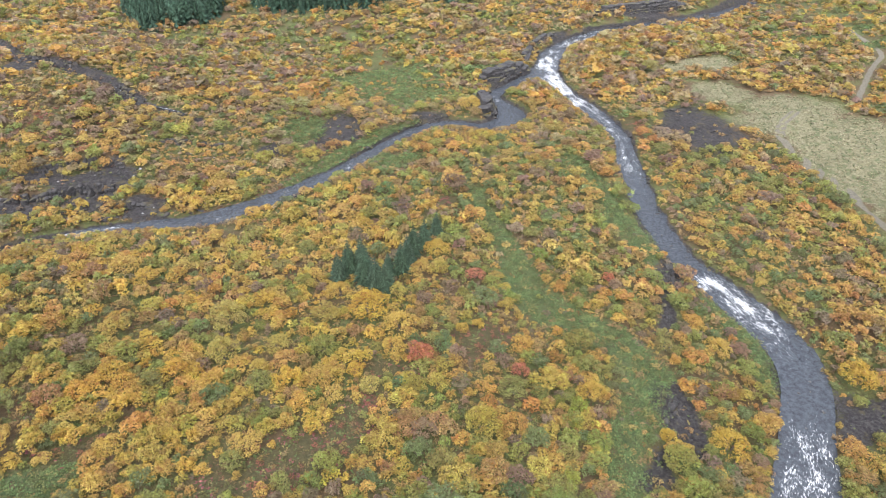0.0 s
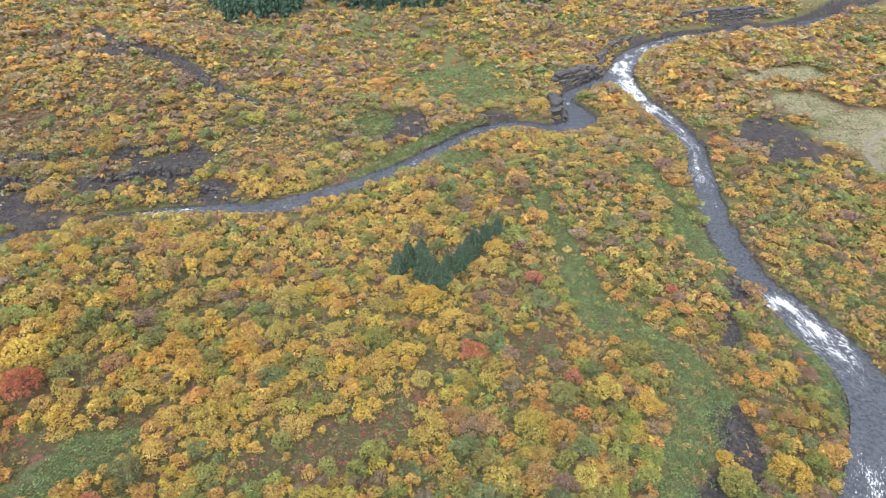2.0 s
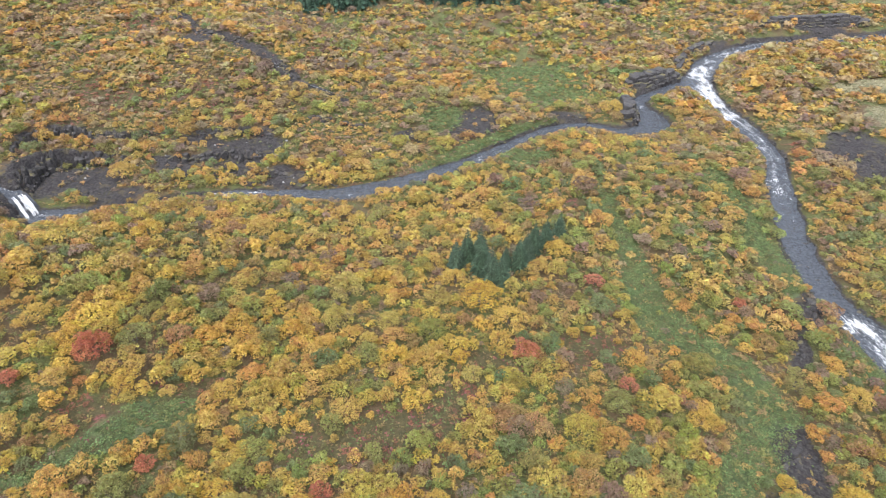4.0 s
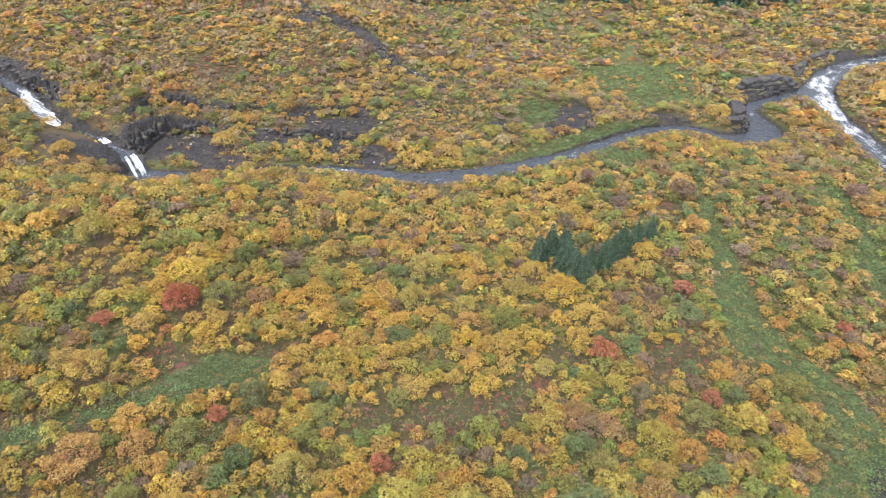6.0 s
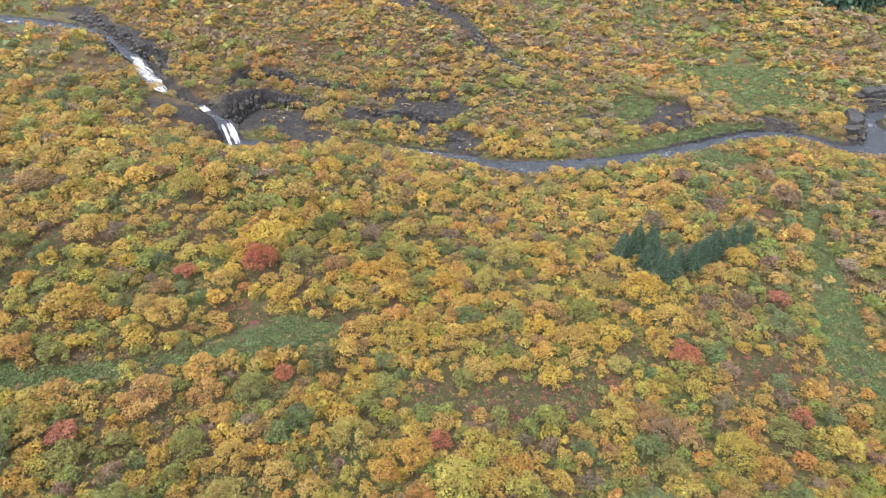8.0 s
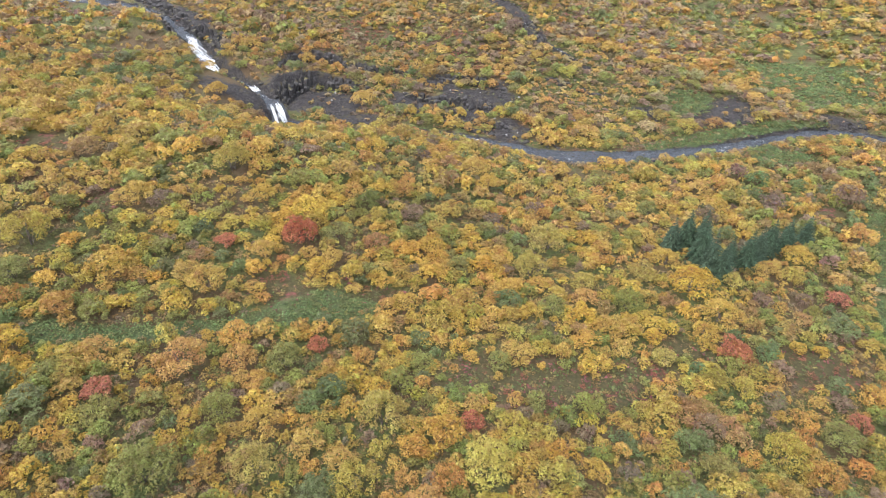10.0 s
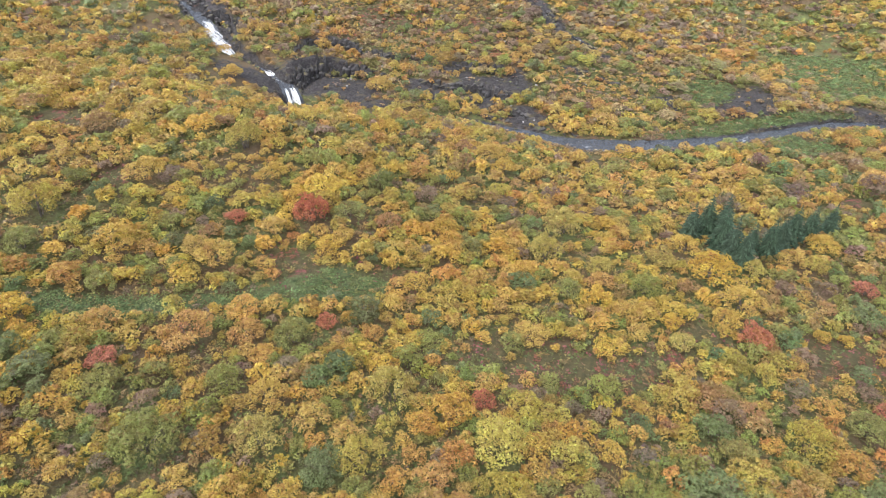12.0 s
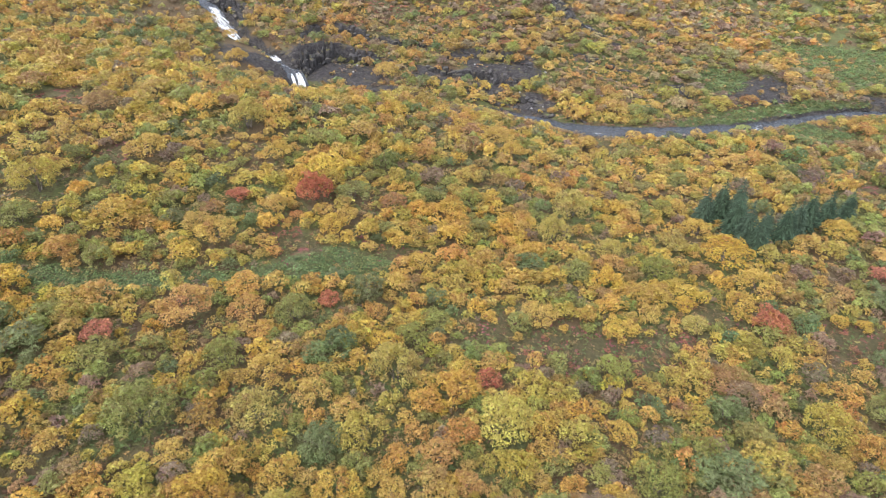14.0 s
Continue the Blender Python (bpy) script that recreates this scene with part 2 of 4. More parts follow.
def ground_material():
    m, n, l, b = material("heath_ground")
    a = attribute(n, "cover")
    sep = n.new("ShaderNodeSeparateColor")
    l.new(a.outputs["Color"], sep.inputs[0])
    a2 = attribute(n, "wear")
    sep2 = n.new("ShaderNodeSeparateColor")
    l.new(a2.outputs["Color"], sep2.inputs[0])
    big, mid, fine, grit = noise_of(n, l, 0.06), noise_of(n, l, 0.35), noise_of(n, l, 1.6, 6.0, 0.7), noise_of(n, l, 7.0, 5.0, 0.75)
    moss = mixer(n, l, steps(n, l, fine, 0.35, 0.65), (0.058, 0.056, 0.025), (0.115, 0.12, 0.045))
    moss = mixer(n, l, steps(n, l, mid, 0.45, 0.65), moss, (0.095, 0.12, 0.045))
    moss = mixer(n, l, times(n, l, steps(n, l, big, 0.45, 0.6), 0.85), moss, (0.105, 0.07, 0.043))
    red = mixer(n, l, steps(n, l, fine, 0.4, 0.62), (0.06, 0.055, 0.026), (0.09, 0.078, 0.036))
    fringe = mixer(n, l, steps(n, l, fine, 0.35, 0.6), (0.12, 0.055, 0.045), (0.20, 0.065, 0.068))
    red = mixer(n, l, times(n, l, steps(n, l, mid, 0.54, 0.64), times(n, l, steps(n, l, fine, 0.4, 0.58), 0.9)), red, fringe)
    lush = mixer(n, l, steps(n, l, fine, 0.35, 0.65), (0.05, 0.075, 0.032), (0.10, 0.13, 0.055))
    lush = mixer(n, l, steps(n, l, mid, 0.5, 0.7), lush, (0.105, 0.105, 0.05))
    hay = mixer(n, l, steps(n, l, fine, 0.3, 0.7), (0.13, 0.125, 0.07), (0.25, 0.23, 0.145))
    hay = mixer(n, l, steps(n, l, mid, 0.48, 0.65), hay, (0.115, 0.125, 0.062))
    rock = mixer(n, l, steps(n, l, fine, 0.35, 0.68), (0.018, 0.017, 0.019), (0.068, 0.063, 0.062))
    rock = mixer(n, l, steps(n, l, grit, 0.64, 0.76), rock, (0.10, 0.096, 0.095))
    rock = mixer(n, l, times(n, l, steps(n, l, mid, 0.56, 0.68), 0.7), rock, (0.085, 0.072, 0.042))
    dirt = mixer(n, l, steps(n, l, fine, 0.3, 0.7), (0.175, 0.16, 0.125), (0.125, 0.115, 0.092))

    def edged(mask, spread=0.5):
        v = times(n, l, times(n, l, times(n, l, fine, mid, "ADD"), -1.0, "ADD"), spread * 1.6)
        return steps(n, l, times(n, l, mask, v, "ADD"), 0.38, 0.62)

    c = mixer(n, l, edged(sep.outputs[2]), moss, red)
    c = mixer(n, l, edged(sep.outputs[0]), c, lush)
    c = mixer(n, l, edged(sep.outputs[1], 0.5), c, hay)
    c = mixer(n, l, edged(sep2.outputs[0], 0.7), c, rock)
    c = mixer(n, l, edged(sep2.outputs[1], 0.2), c, dirt)
    c = mixer(n, l, 0.35, c, mixer(n, l, grit, (0.35, 0.35, 0.35), (1.0, 1.0, 1.0)), "OVERLAY")
    l.new(c, b.inputs["Base Color"])
    b.inputs["Roughness"].default_value = 0.9
    b.inputs["Specular IOR Level"].default_value = 0.25
    bumped(n, l, b, times(n, l, fine, grit, "ADD"), 0.9, 0.35)
    return m


def leaf_material(name, through=0.25, gloss=0.55, gaps=0.36, shine=0.5):
    """Leaves: the colour of each bush is in its mesh; it varies from spray to spray and leaf to leaf, with gaps between the leaves."""
    m, n, l, b = material(name)
    a = attribute(n, "leaf")
    isl = n.new("ShaderNodeNewGeometry").outputs["Random Per Island"]
    fine = noise_of(n, l, 13.0, 3.0, 0.85)
    hs = n.new("ShaderNodeHueSaturation")
    info = n.new("ShaderNodeObjectInfo")
    l.new(times(n, l, times(n, l, isl, 0.03), 0.485, "ADD"), hs.inputs["Hue"])
    l.new(times(n, l, times(n, l, times(n, l, isl, 0.52), times(n, l, fine, 2.9), "ADD"), -0.67, "ADD"), hs.inputs["Value"])
    l.new(times(n, l, times(n, l, info.outputs["Random"], 0.12), 0.94, "ADD"), hs.inputs["Saturation"])
    l.new(a.outputs["Color"], hs.inputs["Color"])
    l.new(hs.outputs[0], b.inputs["Base Color"])
    b.inputs["Roughness"].default_value = gloss
    b.inputs["Specular IOR Level"].default_value = shine
    bumped(n, l, b, fine, 0.6, 0.15)
    t = n.new("ShaderNodeBsdfTranslucent")
    l.new(hs.outputs[0], t.inputs["Color"])
    x = n.new("ShaderNodeMixShader")
    x.inputs[0].default_value = through
    l.new(b.outputs[0], x.inputs[1])
    l.new(t.outputs[0], x.inputs[2])
    cut = n.new("ShaderNodeMath")
    cut.operation = "LESS_THAN"
    l.new(noise_of(n, l, 11.0, 1.0, 0.6), cut.inputs[0])
    cut.inputs[1].default_value = gaps
    y = n.new("ShaderNodeMixShader")
    l.new(cut.outputs[0], y.inputs[0])
    l.new(x.outputs[0], y.inputs[1])
    l.new(n.new("ShaderNodeBsdfTransparent").outputs[0], y.inputs[2])
    l.new(y.outputs[0], n["Material Output"].inputs["Surface"])
    return m


def plain_material(name, dark, light, scale, rough=0.85, bump=0.5, dist=0.1, spec=0.3):
    m, n, l, b = material(name)
    co = n.new("ShaderNodeTexCoord").outputs["Object"]
    a, c = noise_of(n, l, scale, 6.0, 0.65, co), noise_of(n, l, scale * 0.2, 3.0, 0.6, co)
    col = mixer(n, l, steps(n, l, a, 0.32, 0.68), dark, light)
    col = mixer(n, l, steps(n, l, c, 0.45, 0.7), col, mixer(n, l, 0.5, dark, light))
    l.new(col, b.inputs["Base Color"])
    b.inputs["Roughness"].default_value, b.inputs["Specular IOR Level"].default_value = rough, spec
    bumped(n, l, b, a, bump, dist)
    return m


def rock_material():
    """Dark basalt with pale grey patches and moss on it."""
    m, n, l, b = material("basalt")
    a, c, d = noise_of(n, l, 1.1, 7.0, 0.7), noise_of(n, l, 0.3, 4.0), noise_of(n, l, 5.0, 5.0, 0.7)
    col = mixer(n, l, steps(n, l, a, 0.35, 0.66), (0.022, 0.021, 0.023), (0.062, 0.058, 0.058))
    col = mixer(n, l, times(n, l, steps(n, l, d, 0.56, 0.68), steps(n, l, c, 0.38, 0.55)), col, (0.19, 0.195, 0.19))
    nz = n.new("ShaderNodeSeparateXYZ")
    l.new(n.new("ShaderNodeNewGeometry").outputs["Normal"], nz.inputs[0])
    top = times(n, l, steps(n, l, nz.outputs[2], 0.45, 0.85), steps(n, l, c, 0.5, 0.66))
    col = mixer(n, l, top, col, (0.10, 0.088, 0.035))
    l.new(col, b.inputs["Base Color"])
    b.inputs["Roughness"].default_value = 0.65
    bumped(n, l, b, times(n, l, a, d, "ADD"), 0.8, 0.3)
    return m


def water_material():
    """Shallow dark water; white foam where it runs fast, in streaks along the flow."""
    m, n, l, b = material("running_water")
    f = attribute(n, "flow")
    st = n.new("ShaderNodeMapping")
    st.inputs["Scale"].default_value = (0.42, 1.0, 1.0)
    l.new(f.outputs["Vector"], st.inputs["Vector"])
    a, c = noise_of(n, l, 3.2, 6.0, 0.72, st.outputs[0]), noise_of(n, l, 0.55, 3.0, 0.55, st.outputs[0])
    geo = noise_of(n, l, 1.4, 5.0, 0.7)
    rap = attribute(n, "rapid").outputs["Fac"]
    amount = times(n, l, times(n, l, times(n, l, a, 1.0), times(n, l, c, 0.5), "ADD"), times(n, l, rap, 0.365), "ADD")
    foam = steps(n, l, amount, 1.03, 1.26)
    bed = mixer(n, l, steps(n, l, geo, 0.3, 0.7), (0.035, 0.041, 0.05), (0.08, 0.09, 0.105))
    col = mixer(n, l, foam, bed, (0.78, 0.81, 0.83))
    l.new(col, b.inputs["Base Color"])
    l.new(times(n, l, times(n, l, foam, 0.6), 0.12, "ADD"), b.inputs["Roughness"])
    b.inputs["IOR"].default_value = 1.33
    bumped(n, l, b, times(n, l, a, geo, "ADD"), 0.6, 0.35)
    return m


GROUND, LEAVES, NEEDLES = ground_material(), leaf_material("autumn_leaves", 0.35, 0.55, 0.455), leaf_material("spruce_needles", 0.1, 0.7, 0.0, 0.2)
HERBS = leaf_material("herb_leaves", 0.25, 0.6, 0.3)
BARK = plain_material("birch_bark", (0.07, 0.055, 0.045), (0.22, 0.19, 0.17), 6.0)
BASALT, WATER = rock_material(), water_material()
FOAM = plain_material("falling_water", (0.72, 0.76, 0.8), (0.86, 0.88, 0.9), 2.0, 0.4, 0.5, 0.15)


# ---- helpers for meshes ----
def mesh_of(name, verts, faces, mat, colour=None, smooth_shade=False):
    """A mesh from arrays: verts n x 3, faces m x k; colour: n x 3, kept as the attribute "leaf"."""
    verts, faces = np.asarray(verts, np.float32), np.asarray(faces, np.int32)
    me = bpy.data.meshes.new(name)
    k = faces.shape[1]
    me.vertices.add(len(verts))
    me.vertices.foreach_set("co", verts.ravel())
    me.loops.add(faces.size)
    me.loops.foreach_set("vertex_index", faces.ravel())
    me.polygons.add(len(faces))
    me.polygons.foreach_set("loop_start", np.arange(len(faces), dtype=np.int32) * k)
    if smooth_shade:
        me.polygons.foreach_set("use_smooth", np.ones(len(faces), bool))
    me.materials.append(mat)
    if colour is not None:
        at = me.attributes.new("leaf", "FLOAT_COLOR", "POINT")
        at.data.foreach_set("color", np.c_[colour, np.ones(len(verts))].astype(np.float32).ravel())
    me.update(calc_edges=True)
    return me


def part(name, data, parent, label=""):
    ob = new(name, data)
    ob.parent = parent
    return tagged(ob, label) if label else ob


def unit(v):
    return v / np.maximum(np.linalg.norm(v, axis=-1, keepdims=True), 1e-9)


# ---- ground ----
# strips and patches of cover, in plan
LUSH_LINES = [([(9, 139, 2.0), (10.5, 126, 3.2), (15, 113.5, 3.6), (16.5, 103, 4.4), (20, 96, 5.2), (26, 91, 4.6), (33, 86.5, 5.2), (36, 81, 5.0), (34, 74, 4.4), (30.5, 67, 3.8), (27.5, 60, 3.4), (26, 53, 2.4), (22, 42, 2.4)]),
              ([(35.5, 159, 3.6), (38, 150, 4.6), (41, 141, 3.8), (42, 134, 3.8), (44, 126, 4.4), (44.8, 118, 3.4), (45, 113, 1.8)]), ([(-8, 185, 1.4), (-18, 176, 2.4), (-28, 162.5, 3.4), (-37, 153, 3.0), (-41, 149, 2.0)]),
              ([(53.5, 101, 1.4), (56.5, 94, 1.8), (60, 85.5, 2.2), (59.5, 78, 1.8)]),
              ([(-78, 19, 2.0), (-71, 25, 2.6), (-63, 35.5, 1.6), (-59, 42, 2.4), (-55.5, 48, 2.4), (-50.5, 52, 1.8)])]
LUSH = [(-13, 159, 8, 5), (-20, 222, 21, 13), (-14, 207, 18, 10), (148, 255, 9, 5), (165, 246, 7, 5), (132, 268, 10, 3), (176, 262, 8, 6), (-41, 177, 7, 8), (-53, 51, 5, 3), (17, 231, 8, 6)]
MEADOW = [(94, 208, 9, 10), (110, 188, 17, 14), (116, 166, 14, 18), (114, 145, 9, 13), (96, 235, 10, 6), (82, 231, 6, 4), (80, 243, 5, 4), (132, 167, 12, 16),
          (128, 150, 14, 18), (124, 130, 12, 10), (150, 162, 16, 18)]
SCREE = [(78, 183, 11, 14), (38.3, 70, 2.3, 8), (33.5, 59, 3.2, 5), (45.5, 107, 3, 6), (43.3, 96, 2, 6), (-89, 138, 7, 6), (-102, 130, 5, 5), (-98, 144, 10, 4), (-86, 146, 6, 6), (-128, 190, 6, 3), (-30.5, 177, 8, 10), (-49, 165, 3, 3),
         (73, 70, 6, 5), (-5, 190, 7, 4), (-130, 116, 9, 9), (-122, 119, 8, 8), (-111, 114, 6, 4), (-138, 99, 12, 5), (-106, 134, 5, 3),
         (-71, 136, 5, 4), (-172, 117, 8, 6), (-190, 123, 14, 5), (-215, 127, 14, 4), (14, 198, 5, 8), (19, 221, 8, 5), (48.5, 130, 1.6, 14), (61.5, 81, 2.4, 8), (46, 270, 9, 5), (90, 301, 16, 5)]
# bare rock along the little gully: x, y, half width
GULLY_BARE = [(-71, 173.5, 1.0), (-81, 176, 1.7), (-90, 178, 2.8), (-98, 184, 2.8), (-108, 189.5, 2.2), (-117, 192.5, 2.4), (-130, 195.5, 2.4), (-142, 206, 2.4), (-152, 217, 2.4)]
HEATH = [(-25.5, 51, 5.5, 4.4), (-19.5, 54.5, 7, 5.4), (-14, 60.5, 6, 5), (-64, 48, 8, 4), (-51, 57, 4, 3), (-123, 48, 4, 5), (6, 85, 6, 4), (-11, 76, 5, 3), (-100, 43, 4, 4),
         (-135, 136, 10, 6), (-138, 160, 12, 8), (2, 136, 4, 4), (55, 184, 7, 5), (-105, 165, 9, 7), (-150, 200, 14, 9), (-85, 200, 8, 6)]
TRACKS = [[(112, 191), (104, 182.5), (100.5, 173), (101.5, 161), (105.5, 145), (106, 127), (101, 100)], [(165, 266), (164, 250), (162, 235), (153, 224), (143, 210), (134, 197)]]


def patch(rows, x, y):
    x, y = x + 11.0 * (fbm(x, y, 11.0, 3) - 0.5), y + 11.0 * (fbm(x + 90, y, 11.0, 3) - 0.5)
    v = np.full(np.shape(x), -9.0)
    for cx, cy, rx, ry in rows:
        v = np.maximum(v, 1.25 - 0.75 * np.hypot((x - cx) / rx, (y - cy) / ry))
    return np.clip(v, 0, 1)


def strip(rows, x, y):
    d, v, _ = nearest(spline(rows, 3.0), x + 5.0 * (fbm(x, y, 8.0, 3) - 0.5), y + 5.0 * (fbm(x + 90, y, 8.0, 3) - 0.5))
    return np.clip(1.25 - 0.75 * d / v[..., 0], 0, 1)


def cover_at(x, y):
    """Shares of lush green, meadow, red heath, bare rock, bare track and open wayside; the distance from the water."""
    h, edge = ground_height(x, y, True)
    lush = patch(LUSH, x, y)
    for rows in LUSH_LINES:
        lush = np.maximum(lush, strip(rows, x, y))
    meadow, heath = patch(MEADOW, x, y), patch(HEATH, x, y)
    rock = np.maximum(patch(SCREE, x, y), np.clip(1.0 - edge / 1.0, 0, 1))
    rock = np.maximum(rock, strip(GULLY_BARE, x, y))
    track, near = np.zeros(np.shape(x)), np.zeros(np.shape(x))
    for rows in TRACKS:
        d, _, _ = nearest(spline([(*r, 0.0) for r in rows], 3.0), x, y)
        near = np.maximum(near, np.clip(1.6 - d / 2.6, 0, 1))
        track = np.maximum(track, np.clip(1.1 - 1.3 * np.abs(d - 0.9), 0, 1) if rows is TRACKS[0] else np.clip(1.5 - d / 0.9, 0, 1))
    return h, edge, lush, meadow, heath, rock, track, near


def axis(fine, lo, hi, reach, growth=1.16):
    """Grid lines: even from lo to hi, then wider and wider out to the horizon."""
    mid = list(np.arange(lo, hi + fine * 0.5, fine))
    step, a, b = fine, [], []
    p = q = 0.0
    while p < reach:
        step *= growth
        p += step
        a.append(lo - p)
        b.append(hi + p)
    return np.array(a[::-1] + mid + b)


gx, gy = axis(1.35, -235, 175, 3800), axis(1.35, 5, 310, 3800)
GX, GY = np.meshgrid(gx, gy)
gh, gedge, glush, gmead, gheath, grock, gtrack, gnear = cover_at(GX.ravel(), GY.ravel())
steep = np.hypot(*np.gradient(gh.reshape(GX.shape), gy, gx)).ravel()
grock = np.maximum(grock, smooth(0.75, 1.3, steep))
gh = gh + 0.25 * (fbm(GX.ravel(), GY.ravel(), 2.5, 2) - 0.5) + grock * 1.7 * (fbm(GX.ravel(), GY.ravel(), 3.6, 3) - 0.5) * smooth(0.0, 2.5, gedge)


def sampled(values, x, y):
    """A value of the ground's grid at any place, between the grid lines."""
    v = values.reshape(len(gy), len(gx))
    x, y = np.asarray(x, float), np.asarray(y, float)
    i, j = np.clip(np.searchsorted(gx, x) - 1, 0, len(gx) - 2), np.clip(np.searchsorted(gy, y) - 1, 0, len(gy) - 2)
    u, w = (x - gx[i]) / (gx[i + 1] - gx[i]), (y - gy[j]) / (gy[j + 1] - gy[j])
    return (v[j, i] * (1 - u) + v[j, i + 1] * u) * (1 - w) + (v[j + 1, i] * (1 - u) + v[j + 1, i + 1] * u) * w


def cover_of(x, y):
    return [sampled(v, x, y) for v in (gh, gedge.clip(-20, 60), glush, gmead, gheath, grock, gtrack, gnear)]


def height_at(x, y):
    return float(sampled(gh, x, y))


idx = np.arange(len(gx) * len(gy)).reshape(len(gy), len(gx))
quads = np.stack([idx[:-1, :-1], idx[:-1, 1:], idx[1:, 1:], idx[1:, :-1]], -1).reshape(-1, 4)
gme = mesh_of("ground", np.c_[GX.ravel(), GY.ravel(), gh], quads, GROUND, smooth_shade=True)
for name, cols in (("cover", (glush, gmead, gheath)), ("wear", (grock, gtrack, gtrack * 0))):
    at = gme.attributes.new(name, "FLOAT_COLOR", "POINT")
    at.data.foreach_set("color", np.c_[np.stack(cols, 1), np.ones(len(gh))].astype(np.float32).ravel())
tagged(new("ground", gme), "rolling heath and moss ground with rocky river banks", "ground", kind="structure")


# ---- water ----
def ribbon(name, rows, label, extra=0.9, across=9):
    line = spline(rows, 0.8)
    d = unit(np.gradient(line[:, :2], axis=0))
    side = np.c_[-d[:, 1], d[:, 0]]
    run = np.r_[0, np.cumsum(np.hypot(*np.diff(line[:, :2], axis=0).T))]
    v = np.linspace(-1, 1, across)
    w = line[:, 3] + extra
    px = line[:, None, 0] + side[:, None, 0] * v * w[:, None]
    py = line[:, None, 1] + side[:, None, 1] * v * w[:, None]
    pz = line[:, None, 2] + (0.10 + 0.3 * line[:, None, 5]) * (fbm(px * 1.0, py * 1.0, 1.6, 2) - 0.5)
    i = np.arange(px.size).reshape(px.shape)
    me = mesh_of(name, np.c_[px.ravel(), py.ravel(), pz.ravel()], np.stack([i[:-1, :-1], i[1:, :-1], i[1:, 1:], i[:-1, 1:]], -1).reshape(-1, 4), WATER, smooth_shade=True)
    at = me.attributes.new("flow", "FLOAT_VECTOR", "POINT")
    fl = np.stack([np.broadcast_to(run[:, None], px.shape), v[None] * w[:, None], 0 * px], -1)
    at.data.foreach_set("vector", fl.astype(np.float32).ravel())
    at = me.attributes.new("rapid", "FLOAT", "POINT")
    swift = line[:, 5:6] * (1.12 - 0.55 * v[None] ** 2) + 0.5 * (fbm(px, py, 7.0, 2) - 0.5)
    at.data.foreach_set("value", swift.astype(np.float32).ravel())
    return tagged(new(name, me), label, "water", kind="structure")


ribbon("water", RIVER, "shallow grey river with white rapids between banks")
ribbon("water", STREAM, "calm dark stream winding below the rocky slope")
ribbon("water", TORRENT, "foaming torrent stepping down a narrow rock gorge", 0.5)
ribbon("water", [(x, y, z - 0.25, 0.28, b, 0.8) for x, y, z, w, b, f in GULLY[3:6]], "thin rill trickling down a dark gully", 0.05, 4)


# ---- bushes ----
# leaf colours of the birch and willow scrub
# W has haze painted into it: paler and greyer than the other hues
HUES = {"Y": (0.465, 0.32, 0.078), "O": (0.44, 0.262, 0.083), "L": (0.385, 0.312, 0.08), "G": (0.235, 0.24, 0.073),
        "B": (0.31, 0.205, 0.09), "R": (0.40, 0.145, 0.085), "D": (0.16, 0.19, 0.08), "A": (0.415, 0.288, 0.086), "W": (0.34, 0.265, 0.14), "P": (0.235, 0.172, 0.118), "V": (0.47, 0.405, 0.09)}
WORDS = {"Y": "golden yellow birch bush in full autumn colour", "O": "orange birch bush among yellow scrub", "L": "pale lemon-green willow bush turning yellow",
         "G": "grey-green willow bush still in summer leaf", "B": "brown half-bare birch bush on the heath", "R": "bright red rowan bush among yellow scrub",
         "D": "dark green willow bush in the scrub", "A": "amber birch bush with thinning leaves", "W": "straw-brown birch bush on the far slope, paled for haze",
         "P": "leafless grey-purple dwarf birch on the heath", "V": "tall bright lemon-yellow willow above the scrub"}


def crown(rng, quads, leaf, lobes, lump=1.0):
    """A crown about 1 m in radius and 1.6 m high: leaf sprays on the outsides of billowing lobes. Returns centres, normals, sizes and tones."""
    ang = rng.uniform(0, 2 * np.pi, lobes) + np.arange(lobes) * 2.4
    rad = np.sqrt(rng.uniform(0.0, 1, lobes)) * (1.08 - 0.34 * lump)
    lc = np.c_[rad * np.cos(ang), rad * np.sin(ang), 0.42 + 0.80 * (1 - rad ** 1.6) * rng.uniform(0.5, 1.15, lobes) + rng.uniform(-0.08, 0.1, lobes)]
    lr = rng.uniform(0.20, 0.40, lobes) * lump
    n = quads * 6
    k = rng.choice(lobes, n, p=lr ** 2 / (lr ** 2).sum())
    d = unit(rng.normal(size=(n, 3)) + (0, 0, 0.55))
    c = lc[k] + d * (lr[k] * np.where(rng.rand(n) < 0.14, rng.uniform(1.05, 1.4, n), rng.uniform(0.78, 1.1, n)))[:, None] * (1, 1, 0.95)
    inside = (np.linalg.norm((c[:, None] - lc) / (1, 1, 0.9), axis=2) < lr * 0.8).any(1) | (c[:, 2] < 0.12 + 0.2 * rng.rand(n))
    c, d = c[~inside][:quads], d[~inside][:quads]
    nrm = unit(d + rng.normal(scale=0.5, size=d.shape))
    tone = (rng.normal(scale=0.12, size=lobes)[k[~inside][:quads]] + rng.normal(scale=0.07, size=len(c)))[:, None] * (0.6, 1.0, 0.6)
    return c, nrm, leaf * rng.uniform(0.6, 1.4, len(c)), np.repeat(1 + tone, 3, 0)


def sprays(rng, c, nrm, size):
    """Each spray of leaves a slanting three-cornered blade: verts (n, 3, 3)."""
    a = unit(np.cross(nrm, rng.normal(size=c.shape)))
    b = np.cross(nrm, a)
    s = size[:, None]
    return np.stack([c - a * s * 0.8, c + a * s * 0.55 - b * s * 0.75, c + a * s * 0.45 + b * s * 0.8], 1)


